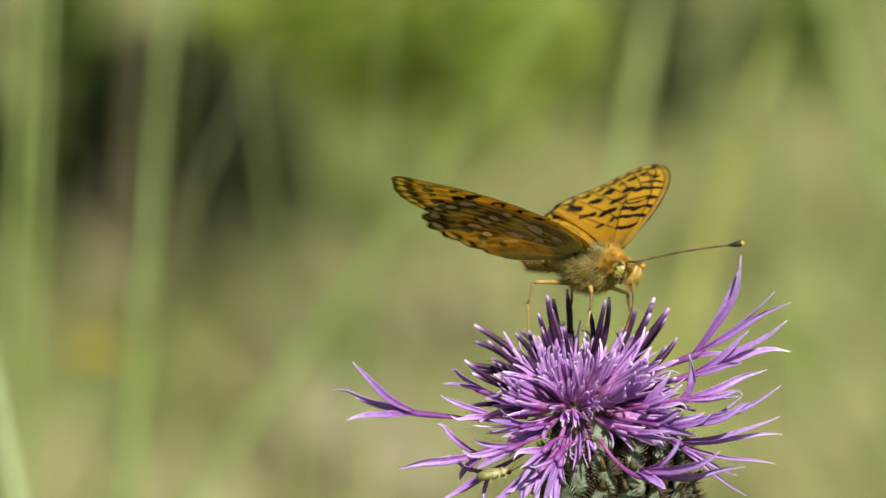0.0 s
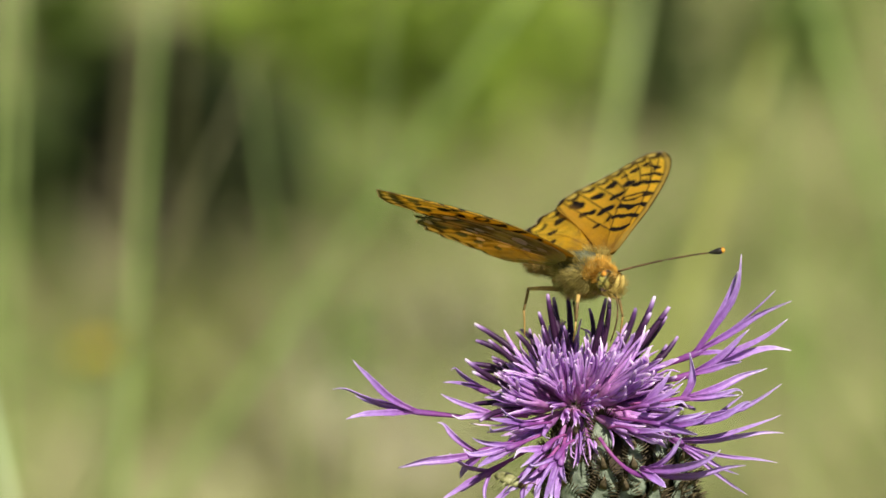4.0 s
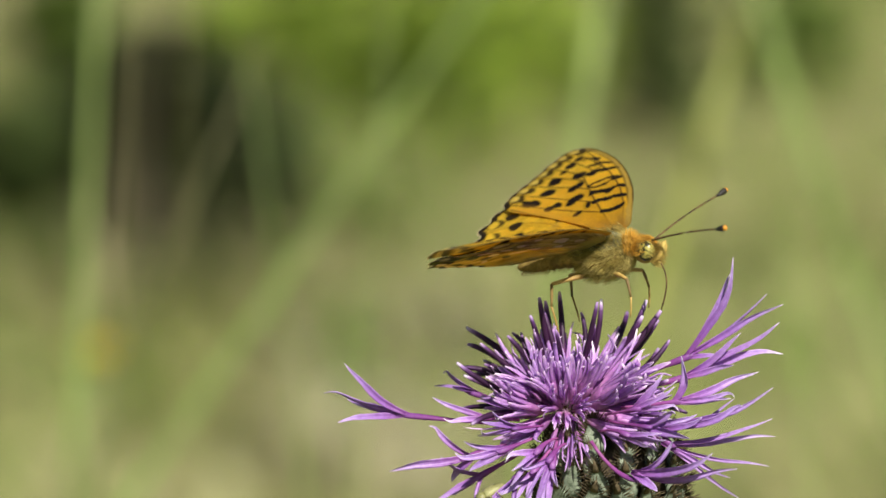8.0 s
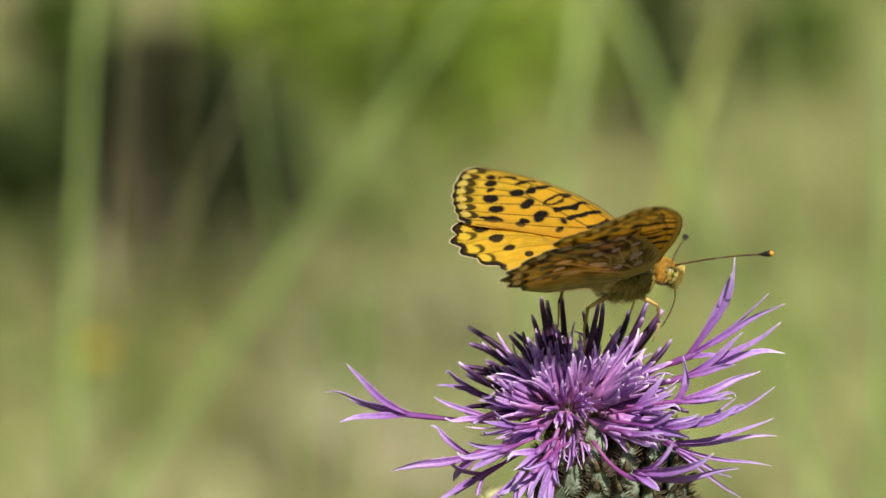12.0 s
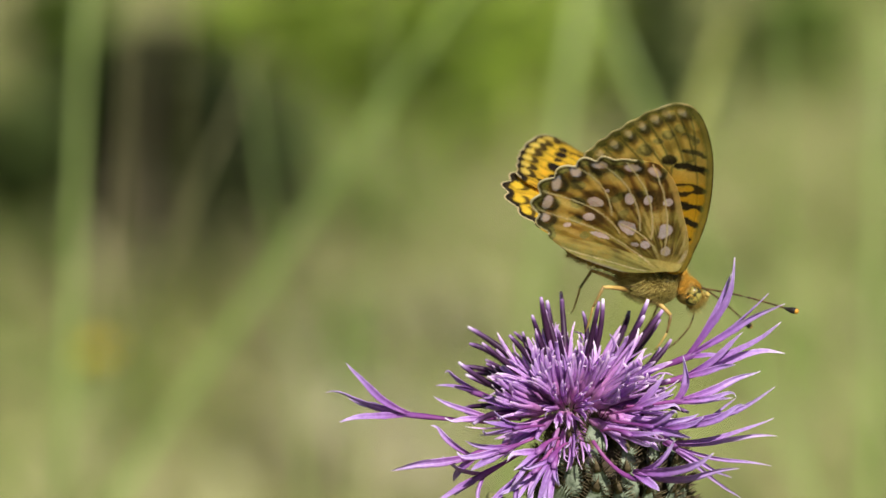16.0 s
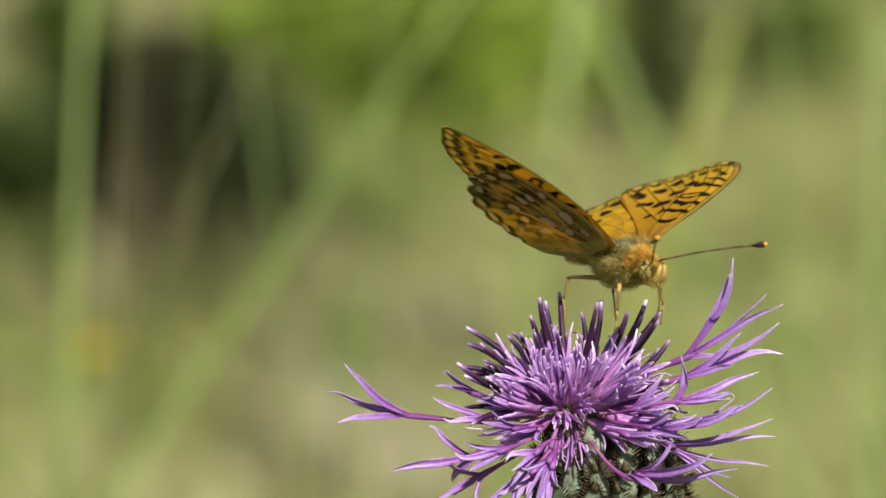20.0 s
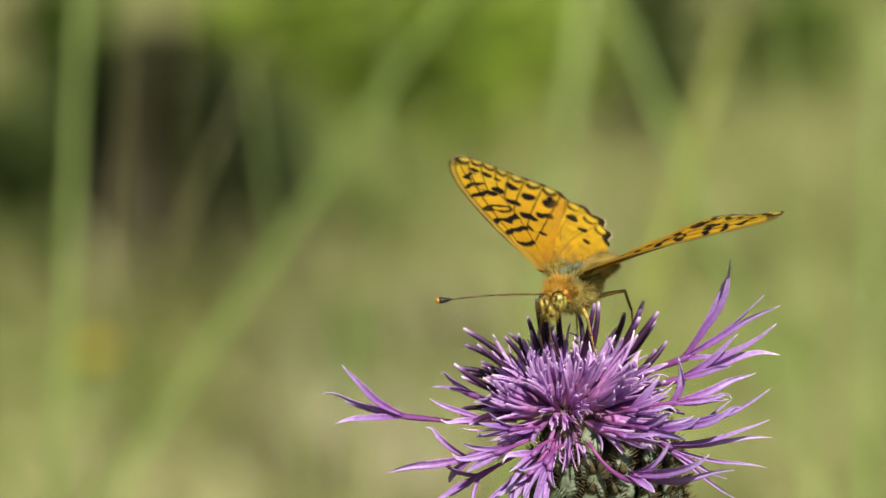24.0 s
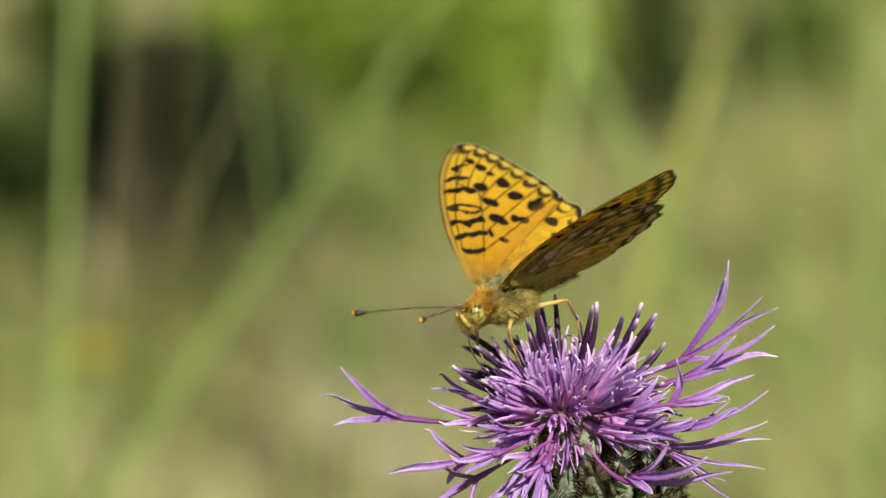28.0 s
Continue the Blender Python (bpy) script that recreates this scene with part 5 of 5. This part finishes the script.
    # left wings
    walk(wings[(1, True)], [
        (0, spread(1, 30.5, -8.5)),
        (0.5, spread(1, 35.1, -9.8)),
        (1, spread(1, 10.9, -5.7)),
        (1.5, spread(1, 32.5, -8.6)),
        (2, spread(1, 41.6, -16.7)),
        (2.5, spread(1, 36.7, -11.6)),
        (3, spread(1, 17.1, -4.0)),
        (3.5, spread(1, 30.2, -8.6)),
        (5.5, spread(1, 29.7, -14.6)),
        (6, spread(1, 30.8, -14.2)),
        (6.5, spread(1, 33.1, -10.8)),
        (7, spread(1, 25.8, -16.1)),
        (7.5, spread(1, 20.1, -11.9)),
        (8, spread(1, 24.4, -5.5)),
        (8.5, spread(1, 21.3, -1.0)),
        (9, spread(1, 15.4, -1.8)),
        (9.5, spread(1, 11.0, 1.2)),
        (10, spread(1, 45.8, -3.1)),
        (10.5, spread(1, 5.3, -4.8)),
        (11, spread(1, 2.8, -11.2)),
        (11.5, spread(1, 8.6, -9.7)),
        (12, spread(1, 6.7, -9.2)),
        (12.5, spread(1, 4.2, -4.9)),
        (14.5, spread(1, 3.8, -17.4)),
        (15, spread(1, 4.3, -19.4)),
        (15.5, spread(1, 2.9, -11.1)),
        (16, spread(1, 17.9, -13.0)),
        (16.5, spread(1, 14.5, 2.3)),
        (17, spread(1, 8.9, -18.4)),
        (17.5, spread(1, 6.2, -2.2)),
        (18, spread(1, 37.5, -4.6)),
        (18.5, spread(1, 24.3, -1.4)),
        (19, spread(1, 21.5, -8.8)),
        (19.5, spread(1, 23.6, -7.3)),
        (20, spread(1, 19.7, -3.2)),
        (20.5, spread(1, 29.8, -6.5)),
        (21, spread(1, 35.8, -7.6)),
        (21.5, spread(1, 33.8, -11.2)),
        (23.5, spread(1, 16.6, -5.7)),
        (24, spread(1, 12.9, -10.4)),
        (24.5, spread(1, 22.0, -14.2)),
        (25, spread(1, 23.9, -12.0)),
        (25.5, spread(1, 34.7, -14.7)),
        (26, spread(1, 19.2, -16.4)),
        (26.5, spread(1, 41.5, -5.6)),
        (27, spread(1, 43.9, -9.4)),
        (27.5, spread(1, 46.6, -13.2)),
        (28, spread(1, 31.0, -11.2)),
    ])
    walk(wings[(1, False)], [
        (0, spread(1, 29.2, -3.3)),
        (0.5, spread(1, 33.8, -3.6)),
        (1, spread(1, 9.6, -2.0)),
        (1.5, spread(1, 31.2, -2.6)),
        (2, spread(1, 40.3, -5.1)),
        (2.5, spread(1, 35.4, -3.7)),
        (3, spread(1, 15.8, -1.3)),
        (3.5, spread(1, 28.9, -2.9)),
        (5.5, spread(1, 28.4, -5.1)),
        (6, spread(1, 29.5, -5.0)),
        (6.5, spread(1, 31.8, -4.1)),
        (7, spread(1, 24.5, -6.4)),
        (7.5, spread(1, 18.8, -4.6)),
        (8, spread(1, 23.1, -2.0)),
        (8.5, spread(1, 20.0, -0.9)),
        (9, spread(1, 14.1, -1.6)),
        (9.5, spread(1, 9.7, -0.5)),
        (10, spread(1, 44.5, 0.0)),
        (10.5, spread(1, 4.0, -2.8)),
        (11, spread(1, 1.5, -5.4)),
        (11.5, spread(1, 7.3, -4.5)),
        (12, spread(1, 5.4, -3.9)),
        (12.5, spread(1, 2.9, -2.3)),
        (14.5, spread(1, 2.5, -6.4)),
        (15, spread(1, 3.0, -7.0)),
        (15.5, spread(1, 1.6, -3.8)),
        (16, spread(1, 16.6, -4.0)),
        (16.5, spread(1, 13.2, 1.0)),
        (17, spread(1, 7.6, -6.5)),
        (17.5, spread(1, 4.9, -1.3)),
        (18, spread(1, 36.2, -2.6)),
        (18.5, spread(1, 23.0, -1.0)),
        (19, spread(1, 20.2, -3.1)),
        (19.5, spread(1, 22.3, -2.7)),
        (20, spread(1, 18.4, -1.4)),
        (20.5, spread(1, 28.5, -2.5)),
        (21, spread(1, 34.5, -2.8)),
        (21.5, spread(1, 32.5, -4.0)),
        (23.5, spread(1, 15.3, -2.0)),
        (24, spread(1, 11.6, -3.7)),
        (24.5, spread(1, 20.7, -4.5)),
        (25, spread(1, 22.6, -3.2)),
        (25.5, spread(1, 33.4, -4.0)),
        (26, spread(1, 17.9, -4.3)),
        (26.5, spread(1, 40.2, -1.2)),
        (27, spread(1, 42.6, -3.1)),
        (27.5, spread(1, 45.3, -4.6)),
        (28, spread(1, 29.7, -4.1)),
    ])
    # right wings
    walk(wings[(-1, True)], [
        (0, spread(-1, 22.4, -12.7)),
        (0.5, spread(-1, 24.4, -14.7)),
        (1, spread(-1, 34.4, -11.0)),
        (1.5, spread(-1, 0.2, 17.2)),
        (2, spread(-1, 12.4, 27.7)),
        (2.5, spread(-1, 12.1, 14.1)),
        (3, spread(-1, 8.5, 1.1)),
        (3.5, spread(-1, 16.9, -2.5)),
        (5.5, spread(-1, 28.6, -6.3)),
        (6, spread(-1, 23.7, -11.7)),
        (6.5, spread(-1, 25.1, -8.5)),
        (7, spread(-1, 34.4, -7.5)),
        (7.5, spread(-1, 16.7, -7.2)),
        (8, spread(-1, 10.8, -9.6)),
        (8.5, spread(-1, 16.6, 0.4)),
        (9, spread(-1, 20.0, -3.0)),
        (9.5, spread(-1, 16.9, -2.1)),
        (10, spread(-1, 35.8, -14.7)),
        (10.5, spread(-1, 46.4, -2.1)),
        (11, spread(-1, 32.1, 7.5)),
        (11.5, spread(-1, 38.3, 7.6)),
        (12, spread(-1, 44.7, 1.0)),
        (12.5, spread(-1, 60.4, 3.2)),
        (14.5, spread(-1, 34.0, 7.9)),
        (15, spread(-1, 45.1, -1.1)),
        (15.5, spread(-1, 51.8, 1.3)),
        (16, spread(-1, 70.0, 0.4)),
        (16.5, spread(-1, 85.1, 26.6)),
        (17, spread(-1, 44.0, 0.8)),
        (17.5, spread(-1, 42.1, 2.8)),
        (18, spread(-1, 66.6, -2.1)),
        (18.5, spread(-1, 32.4, 1.6)),
        (19, spread(-1, 32.6, -4.1)),
        (19.5, spread(-1, 47.9, -4.6)),
        (20, spread(-1, 43.8, -7.5)),
        (20.5, spread(-1, 49.7, -5.7)),
        (21, spread(-1, 39.9, -6.1)),
        (21.5, spread(-1, 29.2, -4.4)),
        (23.5, spread(-1, 39.0, -8.4)),
        (24, spread(-1, 31.4, -10.6)),
        (24.5, spread(-1, 39.2, -11.5)),
        (25, spread(-1, 40.5, -0.1)),
        (25.5, spread(-1, 32.9, -11.9)),
        (26, spread(-1, 21.6, -2.4)),
        (26.5, spread(-1, 20.2, -8.5)),
        (27, spread(-1, 51.4, -6.7)),
        (27.5, spread(-1, 37.2, -8.6)),
        (28, spread(-1, 41.8, -12.8)),
    ])
    walk(wings[(-1, False)], [
        (0, spread(-1, 21.1, -4.0)),
        (0.5, spread(-1, 23.1, -4.4)),
        (1, spread(-1, 33.1, -2.8)),
        (1.5, spread(-1, -1.1, 6.1)),
        (2, spread(-1, 11.1, 8.8)),
        (2.5, spread(-1, 10.8, 4.0)),
        (3, spread(-1, 7.2, -0.7)),
        (3.5, spread(-1, 15.6, -1.8)),
        (5.5, spread(-1, 27.3, -2.7)),
        (6, spread(-1, 22.4, -4.4)),
        (6.5, spread(-1, 23.8, -3.7)),
        (7, spread(-1, 33.1, -3.7)),
        (7.5, spread(-1, 15.4, -3.3)),
        (8, spread(-1, 9.5, -3.9)),
        (8.5, spread(-1, 15.3, -0.0)),
        (9, spread(-1, 18.7, -0.9)),
        (9.5, spread(-1, 15.6, -0.4)),
        (10, spread(-1, 34.5, -5.7)),
        (10.5, spread(-1, 45.1, -2.7)),
        (11, spread(-1, 30.8, -1.7)),
        (11.5, spread(-1, 37.0, -1.1)),
        (12, spread(-1, 43.4, -2.8)),
        (12.5, spread(-1, 59.1, -2.0)),
        (14.5, spread(-1, 32.7, -0.5)),
        (15, spread(-1, 43.8, -3.7)),
        (15.5, spread(-1, 50.5, -1.9)),
        (16, spread(-1, 68.7, -1.3)),
        (16.5, spread(-1, 83.8, 7.0)),
        (17, spread(-1, 42.7, -2.9)),
        (17.5, spread(-1, 40.8, -2.1)),
        (18, spread(-1, 65.3, -3.8)),
        (18.5, spread(-1, 31.1, -3.0)),
        (19, spread(-1, 31.3, -5.5)),
        (19.5, spread(-1, 46.6, -3.7)),
        (20, spread(-1, 42.5, -2.7)),
        (20.5, spread(-1, 48.4, -2.1)),
        (21, spread(-1, 38.6, -2.2)),
        (21.5, spread(-1, 27.9, -1.7)),
        (23.5, spread(-1, 37.7, -3.1)),
        (24, spread(-1, 30.1, -3.9)),
        (24.5, spread(-1, 37.9, -6.2)),
        (25, spread(-1, 39.2, -4.2)),
        (25.5, spread(-1, 31.6, -8.4)),
        (26, spread(-1, 20.3, -5.2)),
        (26.5, spread(-1, 18.9, -5.5)),
        (27, spread(-1, 50.1, -3.2)),
        (27.5, spread(-1, 35.9, -3.5)),
        (28, spread(-1, 40.5, -4.7)),
    ])
    # the plant bug
    walk(bug, [
        (0, pose(0.00704, -0.0095, 0.66923, 0, -8, 10)),
        (1.5, pose(0.00848, -0.0095, 0.66963, 0, 0, 5)),
        (3, pose(0.00968, -0.0095, 0.66939, 0, 10, 0)),
        (6, pose(0.00720, -0.0095, 0.66663, 0, 25, -160)),
        (8, pose(0.00672, -0.0095, 0.66663, 0, 25, -160)),
        (12, pose(0.00672, -0.0095, 0.66630, 0, 25, -160)),
        (17, pose(0.00848, -0.0095, 0.66500, 0, 20, -30)),
        (20, pose(0.01048, -0.0095, 0.66452, 0, 10, -10)),
        (28, pose(0.01024, -0.0095, 0.66387, 0, 10, -10)),
    ])
    # antennae, by the way each points from the head
    walk(antennae[1], [
        (0, feel(1, 40.6, 10.7)),
        (0.5, feel(1, 27.2, 12.7)),
        (1, feel(1, 29.2, 14.3)),
        (1.5, feel(1, 33.4, 24.8)),
        (2, feel(1, 33.0, 8.7)),
        (2.5, feel(1, 21.2, 15.1)),
        (3, feel(1, 70.2, 7.7)),
        (3.5, feel(1, 41.6, 11.0)),
        (5.5, feel(1, 36.8, 8.4)),
        (6, feel(1, 49.1, 11.8)),
        (6.5, feel(1, 47.4, 14.7)),
        (7, feel(1, 59.1, 6.3)),
        (7.5, feel(1, 52.9, 0.7)),
        (8, feel(1, 60.1, 13.5)),
        (8.5, feel(1, 50.7, -2.6)),
        (9, feel(1, 50.0, -1.3)),
        (9.5, feel(1, 52.1, -1.2)),
        (10, feel(1, 52.6, 13.0)),
        (10.5, feel(1, 49.9, -11.3)),
        (11, feel(1, 59.4, -10.3)),
        (11.5, feel(1, 45.3, -15.2)),
        (12, feel(1, 57.0, -11.3)),
        (12.5, feel(1, 43.0, -10.6)),
        (14.5, feel(1, 36.0, -2.4)),
        (15, feel(1, 45.0, -21.5)),
        (15.5, feel(1, 35.5, -17.4)),
        (16, feel(1, 33.0, -21.7)),
        (16.5, feel(1, 30.5, -26.1)),
        (17, feel(1, 35.8, -19.4)),
        (17.5, feel(1, 41.1, -12.7)),
        (18, feel(1, 42.8, -7.2)),
        (18.5, feel(1, 49.7, -0.7)),
        (19, feel(1, 47.3, -3.7)),
        (19.5, feel(1, 55.7, 5.7)),
        (20, feel(1, 38.0, 7.9)),
        (20.5, feel(1, 40.9, 11.4)),
        (21, feel(1, 45.3, 13.3)),
        (21.5, feel(1, 42.4, 15.8)),
        (23.5, feel(1, 39.4, 7.8)),
        (24, feel(1, 36.3, 12.7)),
        (24.5, feel(1, 35.0, 11.5)),
        (25, feel(1, 32.1, 3.5)),
        (25.5, feel(1, 21.9, 15.9)),
        (26, feel(1, 32.7, 4.9)),
        (26.5, feel(1, 11.8, 22.7)),
        (27, feel(1, 23.3, 4.6)),
        (27.5, feel(1, 22.8, 24.0)),
        (28, feel(1, 27.1, 7.7)),
    ])
    walk(antennae[-1], [
        (0, feel(-1, -39.4, -2.9)),
        (0.5, feel(-1, -44.4, -2.2)),
        (1, feel(-1, -49.5, -1.4)),
        (1.5, feel(-1, -54.5, -0.7)),
        (2, feel(-1, -59.5, 0.0)),
        (2.5, feel(-1, -55.2, 0.0)),
        (3, feel(-1, -50.0, 1.5)),
        (3.5, feel(-1, -44.9, 3.0)),
        (5.5, feel(-1, -33.9, 7.8)),
        (6, feel(-1, -33.0, 8.8)),
        (6.5, feel(-1, -33.8, 13.1)),
        (7, feel(-1, -23.7, 7.8)),
        (7.5, feel(-1, -31.8, 3.8)),
        (8, feel(-1, -28.9, 0.8)),
        (8.5, feel(-1, -37.9, 1.6)),
        (9, feel(-1, -41.8, 1.7)),
        (9.5, feel(-1, -37.6, 8.8)),
        (10, feel(-1, -34.9, 7.5)),
        (10.5, feel(-1, -35.4, 20.3)),
        (11, feel(-1, -37.4, 16.1)),
        (11.5, feel(-1, -35.5, 10.9)),
        (12, feel(-1, -49.0, 20.4)),
        (12.5, feel(-1, -39.2, 20.9)),
        (14.5, feel(-1, -50.7, 23.4)),
        (15, feel(-1, -42.2, 10.1)),
        (15.5, feel(-1, -30.7, 24.6)),
        (16, feel(-1, -42.9, 10.6)),
        (16.5, feel(-1, -46.3, 28.8)),
        (17, feel(-1, -38.1, 15.5)),
        (17.5, feel(-1, -46.6, 21.5)),
        (18, feel(-1, -42.8, 18.1)),
        (18.5, feel(-1, -43.0, 22.3)),
        (19, feel(-1, -34.1, 15.6)),
        (19.5, feel(-1, -31.8, 21.8)),
        (20, feel(-1, -35.5, 17.7)),
        (20.5, feel(-1, -39.1, 13.6)),
        (21, feel(-1, -34.1, 13.7)),
        (21.5, feel(-1, -37.9, 16.2)),
        (23.5, feel(-1, -45.6, 10.2)),
        (24, feel(-1, -46.5, 4.6)),
        (24.5, feel(-1, -50.7, 10.3)),
        (25, feel(-1, -42.0, 13.0)),
        (25.5, feel(-1, -44.6, 5.8)),
        (26, feel(-1, -22.1, 8.6)),
        (26.5, feel(-1, -18.4, 11.0)),
        (27, feel(-1, -54.0, 2.3)),
        (27.5, feel(-1, -36.5, 11.1)),
        (28, feel(-1, -34.3, 8.2)),
    ])
    # stems in the breeze
    walk(s1, [
        (0, pose(-0.1279, 0.5297, 0.0, 0, 1.76, 0)),
        (1.5, pose(-0.1279, 0.5297, 0.0, 0, 1.70, 0)),
        (2.3, pose(-0.1279, 0.5297, 0.0, 0, 2.14, 0)),
        (3, pose(-0.1279, 0.5297, 0.0, 0, 1.57, 0)),
        (3.5, pose(-0.1279, 0.5297, 0.0, 0, 1.60, 0)),
        (5.5, pose(-0.1279, 0.5297, 0.0, 0, 0.73, 0)),
        (6.5, pose(-0.1279, 0.5297, 0.0, 0, 0.44, 0)),
        (7.5, pose(-0.1279, 0.5297, 0.0, 0, 0.21, 0)),
        (9, pose(-0.1279, 0.5297, 0.0, 0, -0.04, 0)),
        (11, pose(-0.1279, 0.5297, 0.0, 0, -0.07, 0)),
        (14.5, pose(-0.1279, 0.5297, 0.0, 0, -0.14, 0)),
        (17, pose(-0.1279, 0.5297, 0.0, 0, -0.21, 0)),
        (20, pose(-0.1279, 0.5297, 0.0, 0, -0.21, 0)),
        (24, pose(-0.1279, 0.5297, 0.0, 0, -0.31, 0)),
        (28, pose(-0.1279, 0.5297, 0.0, 0, -0.43, 0)),
    ])
    walk(s2, [
        (0, pose(-0.4450, 0.6060, 0.0, 0, 1.39, 0)),
        (1.5, pose(-0.4450, 0.6060, 0.0, 0, 1.29, 0)),
        (3, pose(-0.4450, 0.6060, 0.0, 0, 1.09, 0)),
        (3.5, pose(-0.4450, 0.6060, 0.0, 0, 0.90, 0)),
        (5.5, pose(-0.4450, 0.6060, 0.0, 0, 0.50, 0)),
        (6.5, pose(-0.4450, 0.6060, 0.0, 0, 0.25, 0)),
        (7.5, pose(-0.4450, 0.6060, 0.0, 0, 0.06, 0)),
        (9, pose(-0.4450, 0.6060, 0.0, 0, -0.06, 0)),
        (11, pose(-0.4450, 0.6060, 0.0, 0, -0.15, 0)),
        (14.5, pose(-0.4450, 0.6060, 0.0, 0, -0.25, 0)),
        (17, pose(-0.4450, 0.6060, 0.0, 0, -0.35, 0)),
        (20, pose(-0.4450, 0.6060, 0.0, 0, -0.35, 0)),
        (24, pose(-0.4450, 0.6060, 0.0, 0, -0.50, 0)),
        (28, pose(-0.4450, 0.6060, 0.0, 0, -0.60, 0)),
    ])
    walk(s3, [
        (0, pose(-0.0528, 0.7734, 0.0, 0, 1.48, 0)),
        (3, pose(-0.0528, 0.7734, 0.0, 0, 1.31, 0)),
        (5.5, pose(-0.0528, 0.7734, 0.0, 0, 0.49, 0)),
        (8, pose(-0.0528, 0.7734, 0.0, 0, 0.00, 0)),
        (11, pose(-0.0528, 0.7734, 0.0, 0, -0.33, 0)),
        (17, pose(-0.0528, 0.7734, 0.0, 0, -0.66, 0)),
        (20, pose(-0.0528, 0.7734, 0.0, 0, -0.74, 0)),
        (24, pose(-0.0528, 0.7734, 0.0, 0, -0.49, 0)),
        (28, pose(-0.0528, 0.7734, 0.0, 0, -0.66, 0)),
    ])
    walk(s4, [
        (0, pose(-0.1054, 0.7734, 0.0, 0, 1.10, 0)),
        (3, pose(-0.1054, 0.7734, 0.0, 0, 1.10, 0)),
        (5.5, pose(-0.1054, 0.7734, 0.0, 0, 0.63, 0)),
        (8, pose(-0.1054, 0.7734, 0.0, 0, 0.00, 0)),
        (11, pose(-0.1054, 0.7734, 0.0, 0, -0.47, 0)),
        (17, pose(-0.1054, 0.7734, 0.0, 0, -0.39, 0)),
        (20, pose(-0.1054, 0.7734, 0.0, 0, -0.24, 0)),
        (24, pose(-0.1054, 0.7734, 0.0, 0, -0.31, 0)),
        (28, pose(-0.1054, 0.7734, 0.0, 0, -0.47, 0)),
    ])
    walk(s6, [
        (0, pose(0.0368, 0.2149, 0.0, 0, 0.00, 0)),
        (1.5, pose(0.0368, 0.2149, 0.0, 0, 0.12, 0)),
        (3, pose(0.0368, 0.2149, 0.0, 0, 0.10, 0)),
        (3.5, pose(0.0368, 0.2149, 0.0, 0, 0.00, 0)),
        (5.5, pose(0.0368, 0.2149, 0.0, 0, -0.72, 0)),
        (8, pose(0.0368, 0.2149, 0.0, 0, -1.24, 0)),
        (28, pose(0.0368, 0.2149, 0.0, 0, -1.44, 0)),
    ])
    walk(s8, [
        (0, pose(-0.1250, 0.4200, 0.0, 0, 0.00, 0)),
        (2, pose(-0.1250, 0.4200, 0.0, 0, 0.25, 0)),
        (3.5, pose(-0.1250, 0.4200, 0.0, 0, -0.20, 0)),
        (5.5, pose(-0.1250, 0.4200, 0.0, 0, -1.60, 0)),
        (8, pose(-0.1250, 0.4200, 0.0, 0, -2.60, 0)),
        (28, pose(-0.1250, 0.4200, 0.0, 0, -3.00, 0)),
    ])
    walk(s9, [
        (0, pose(-0.1420, 0.5000, 0.0, 0, 0.30, 0)),
        (2, pose(-0.1420, 0.5000, 0.0, 0, 0.40, 0)),
        (3.5, pose(-0.1420, 0.5000, 0.0, 0, 0.00, 0)),
        (5.5, pose(-0.1420, 0.5000, 0.0, 0, -1.40, 0)),
        (8, pose(-0.1420, 0.5000, 0.0, 0, -2.40, 0)),
        (28, pose(-0.1420, 0.5000, 0.0, 0, -2.80, 0)),
    ])
    walk(s7, [
        (0, pose(0.1028, 0.5703, 0.0, 0, 1.99, 0)),
        (6.5, pose(0.1028, 0.5703, 0.0, 0, 1.69, 0)),
        (9, pose(0.1028, 0.5703, 0.0, 0, 0.61, 0)),
        (11, pose(0.1028, 0.5703, 0.0, 0, 0.31, 0)),
        (14.5, pose(0.1028, 0.5703, 0.0, 0, 0.00, 0)),
        (20, pose(0.1028, 0.5703, 0.0, 0, -0.08, 0)),
        (28, pose(0.1028, 0.5703, 0.0, 0, -0.23, 0)),
    ])
    walk(s5, [
        (0, pose(0.3176, 0.7226, 0.0, 0, 5.68, 0)),
        (3, pose(0.3176, 0.7226, 0.0, 0, 5.41, 0)),
        (5.5, pose(0.3176, 0.7226, 0.0, 0, 5.27, 0)),
        (6.5, pose(0.3176, 0.7226, 0.0, 0, 5.00, 0)),
        (7.5, pose(0.3176, 0.7226, 0.0, 0, 4.60, 0)),
        (8, pose(0.3176, 0.7226, 0.0, 0, 3.92, 0)),
        (9, pose(0.3176, 0.7226, 0.0, 0, 1.08, 0)),
        (11, pose(0.3176, 0.7226, 0.0, 0, 0.54, 0)),
        (14.5, pose(0.3176, 0.7226, 0.0, 0, 0.41, 0)),
        (17, pose(0.3176, 0.7226, 0.0, 0, 0.00, 0)),
        (20, pose(0.3176, 0.7226, 0.0, 0, -0.14, 0)),
        (25, pose(0.3176, 0.7226, 0.0, 0, 0.54, 0)),
        (28, pose(0.3176, 0.7226, 0.0, 0, -0.74, 0)),
    ])


motions()
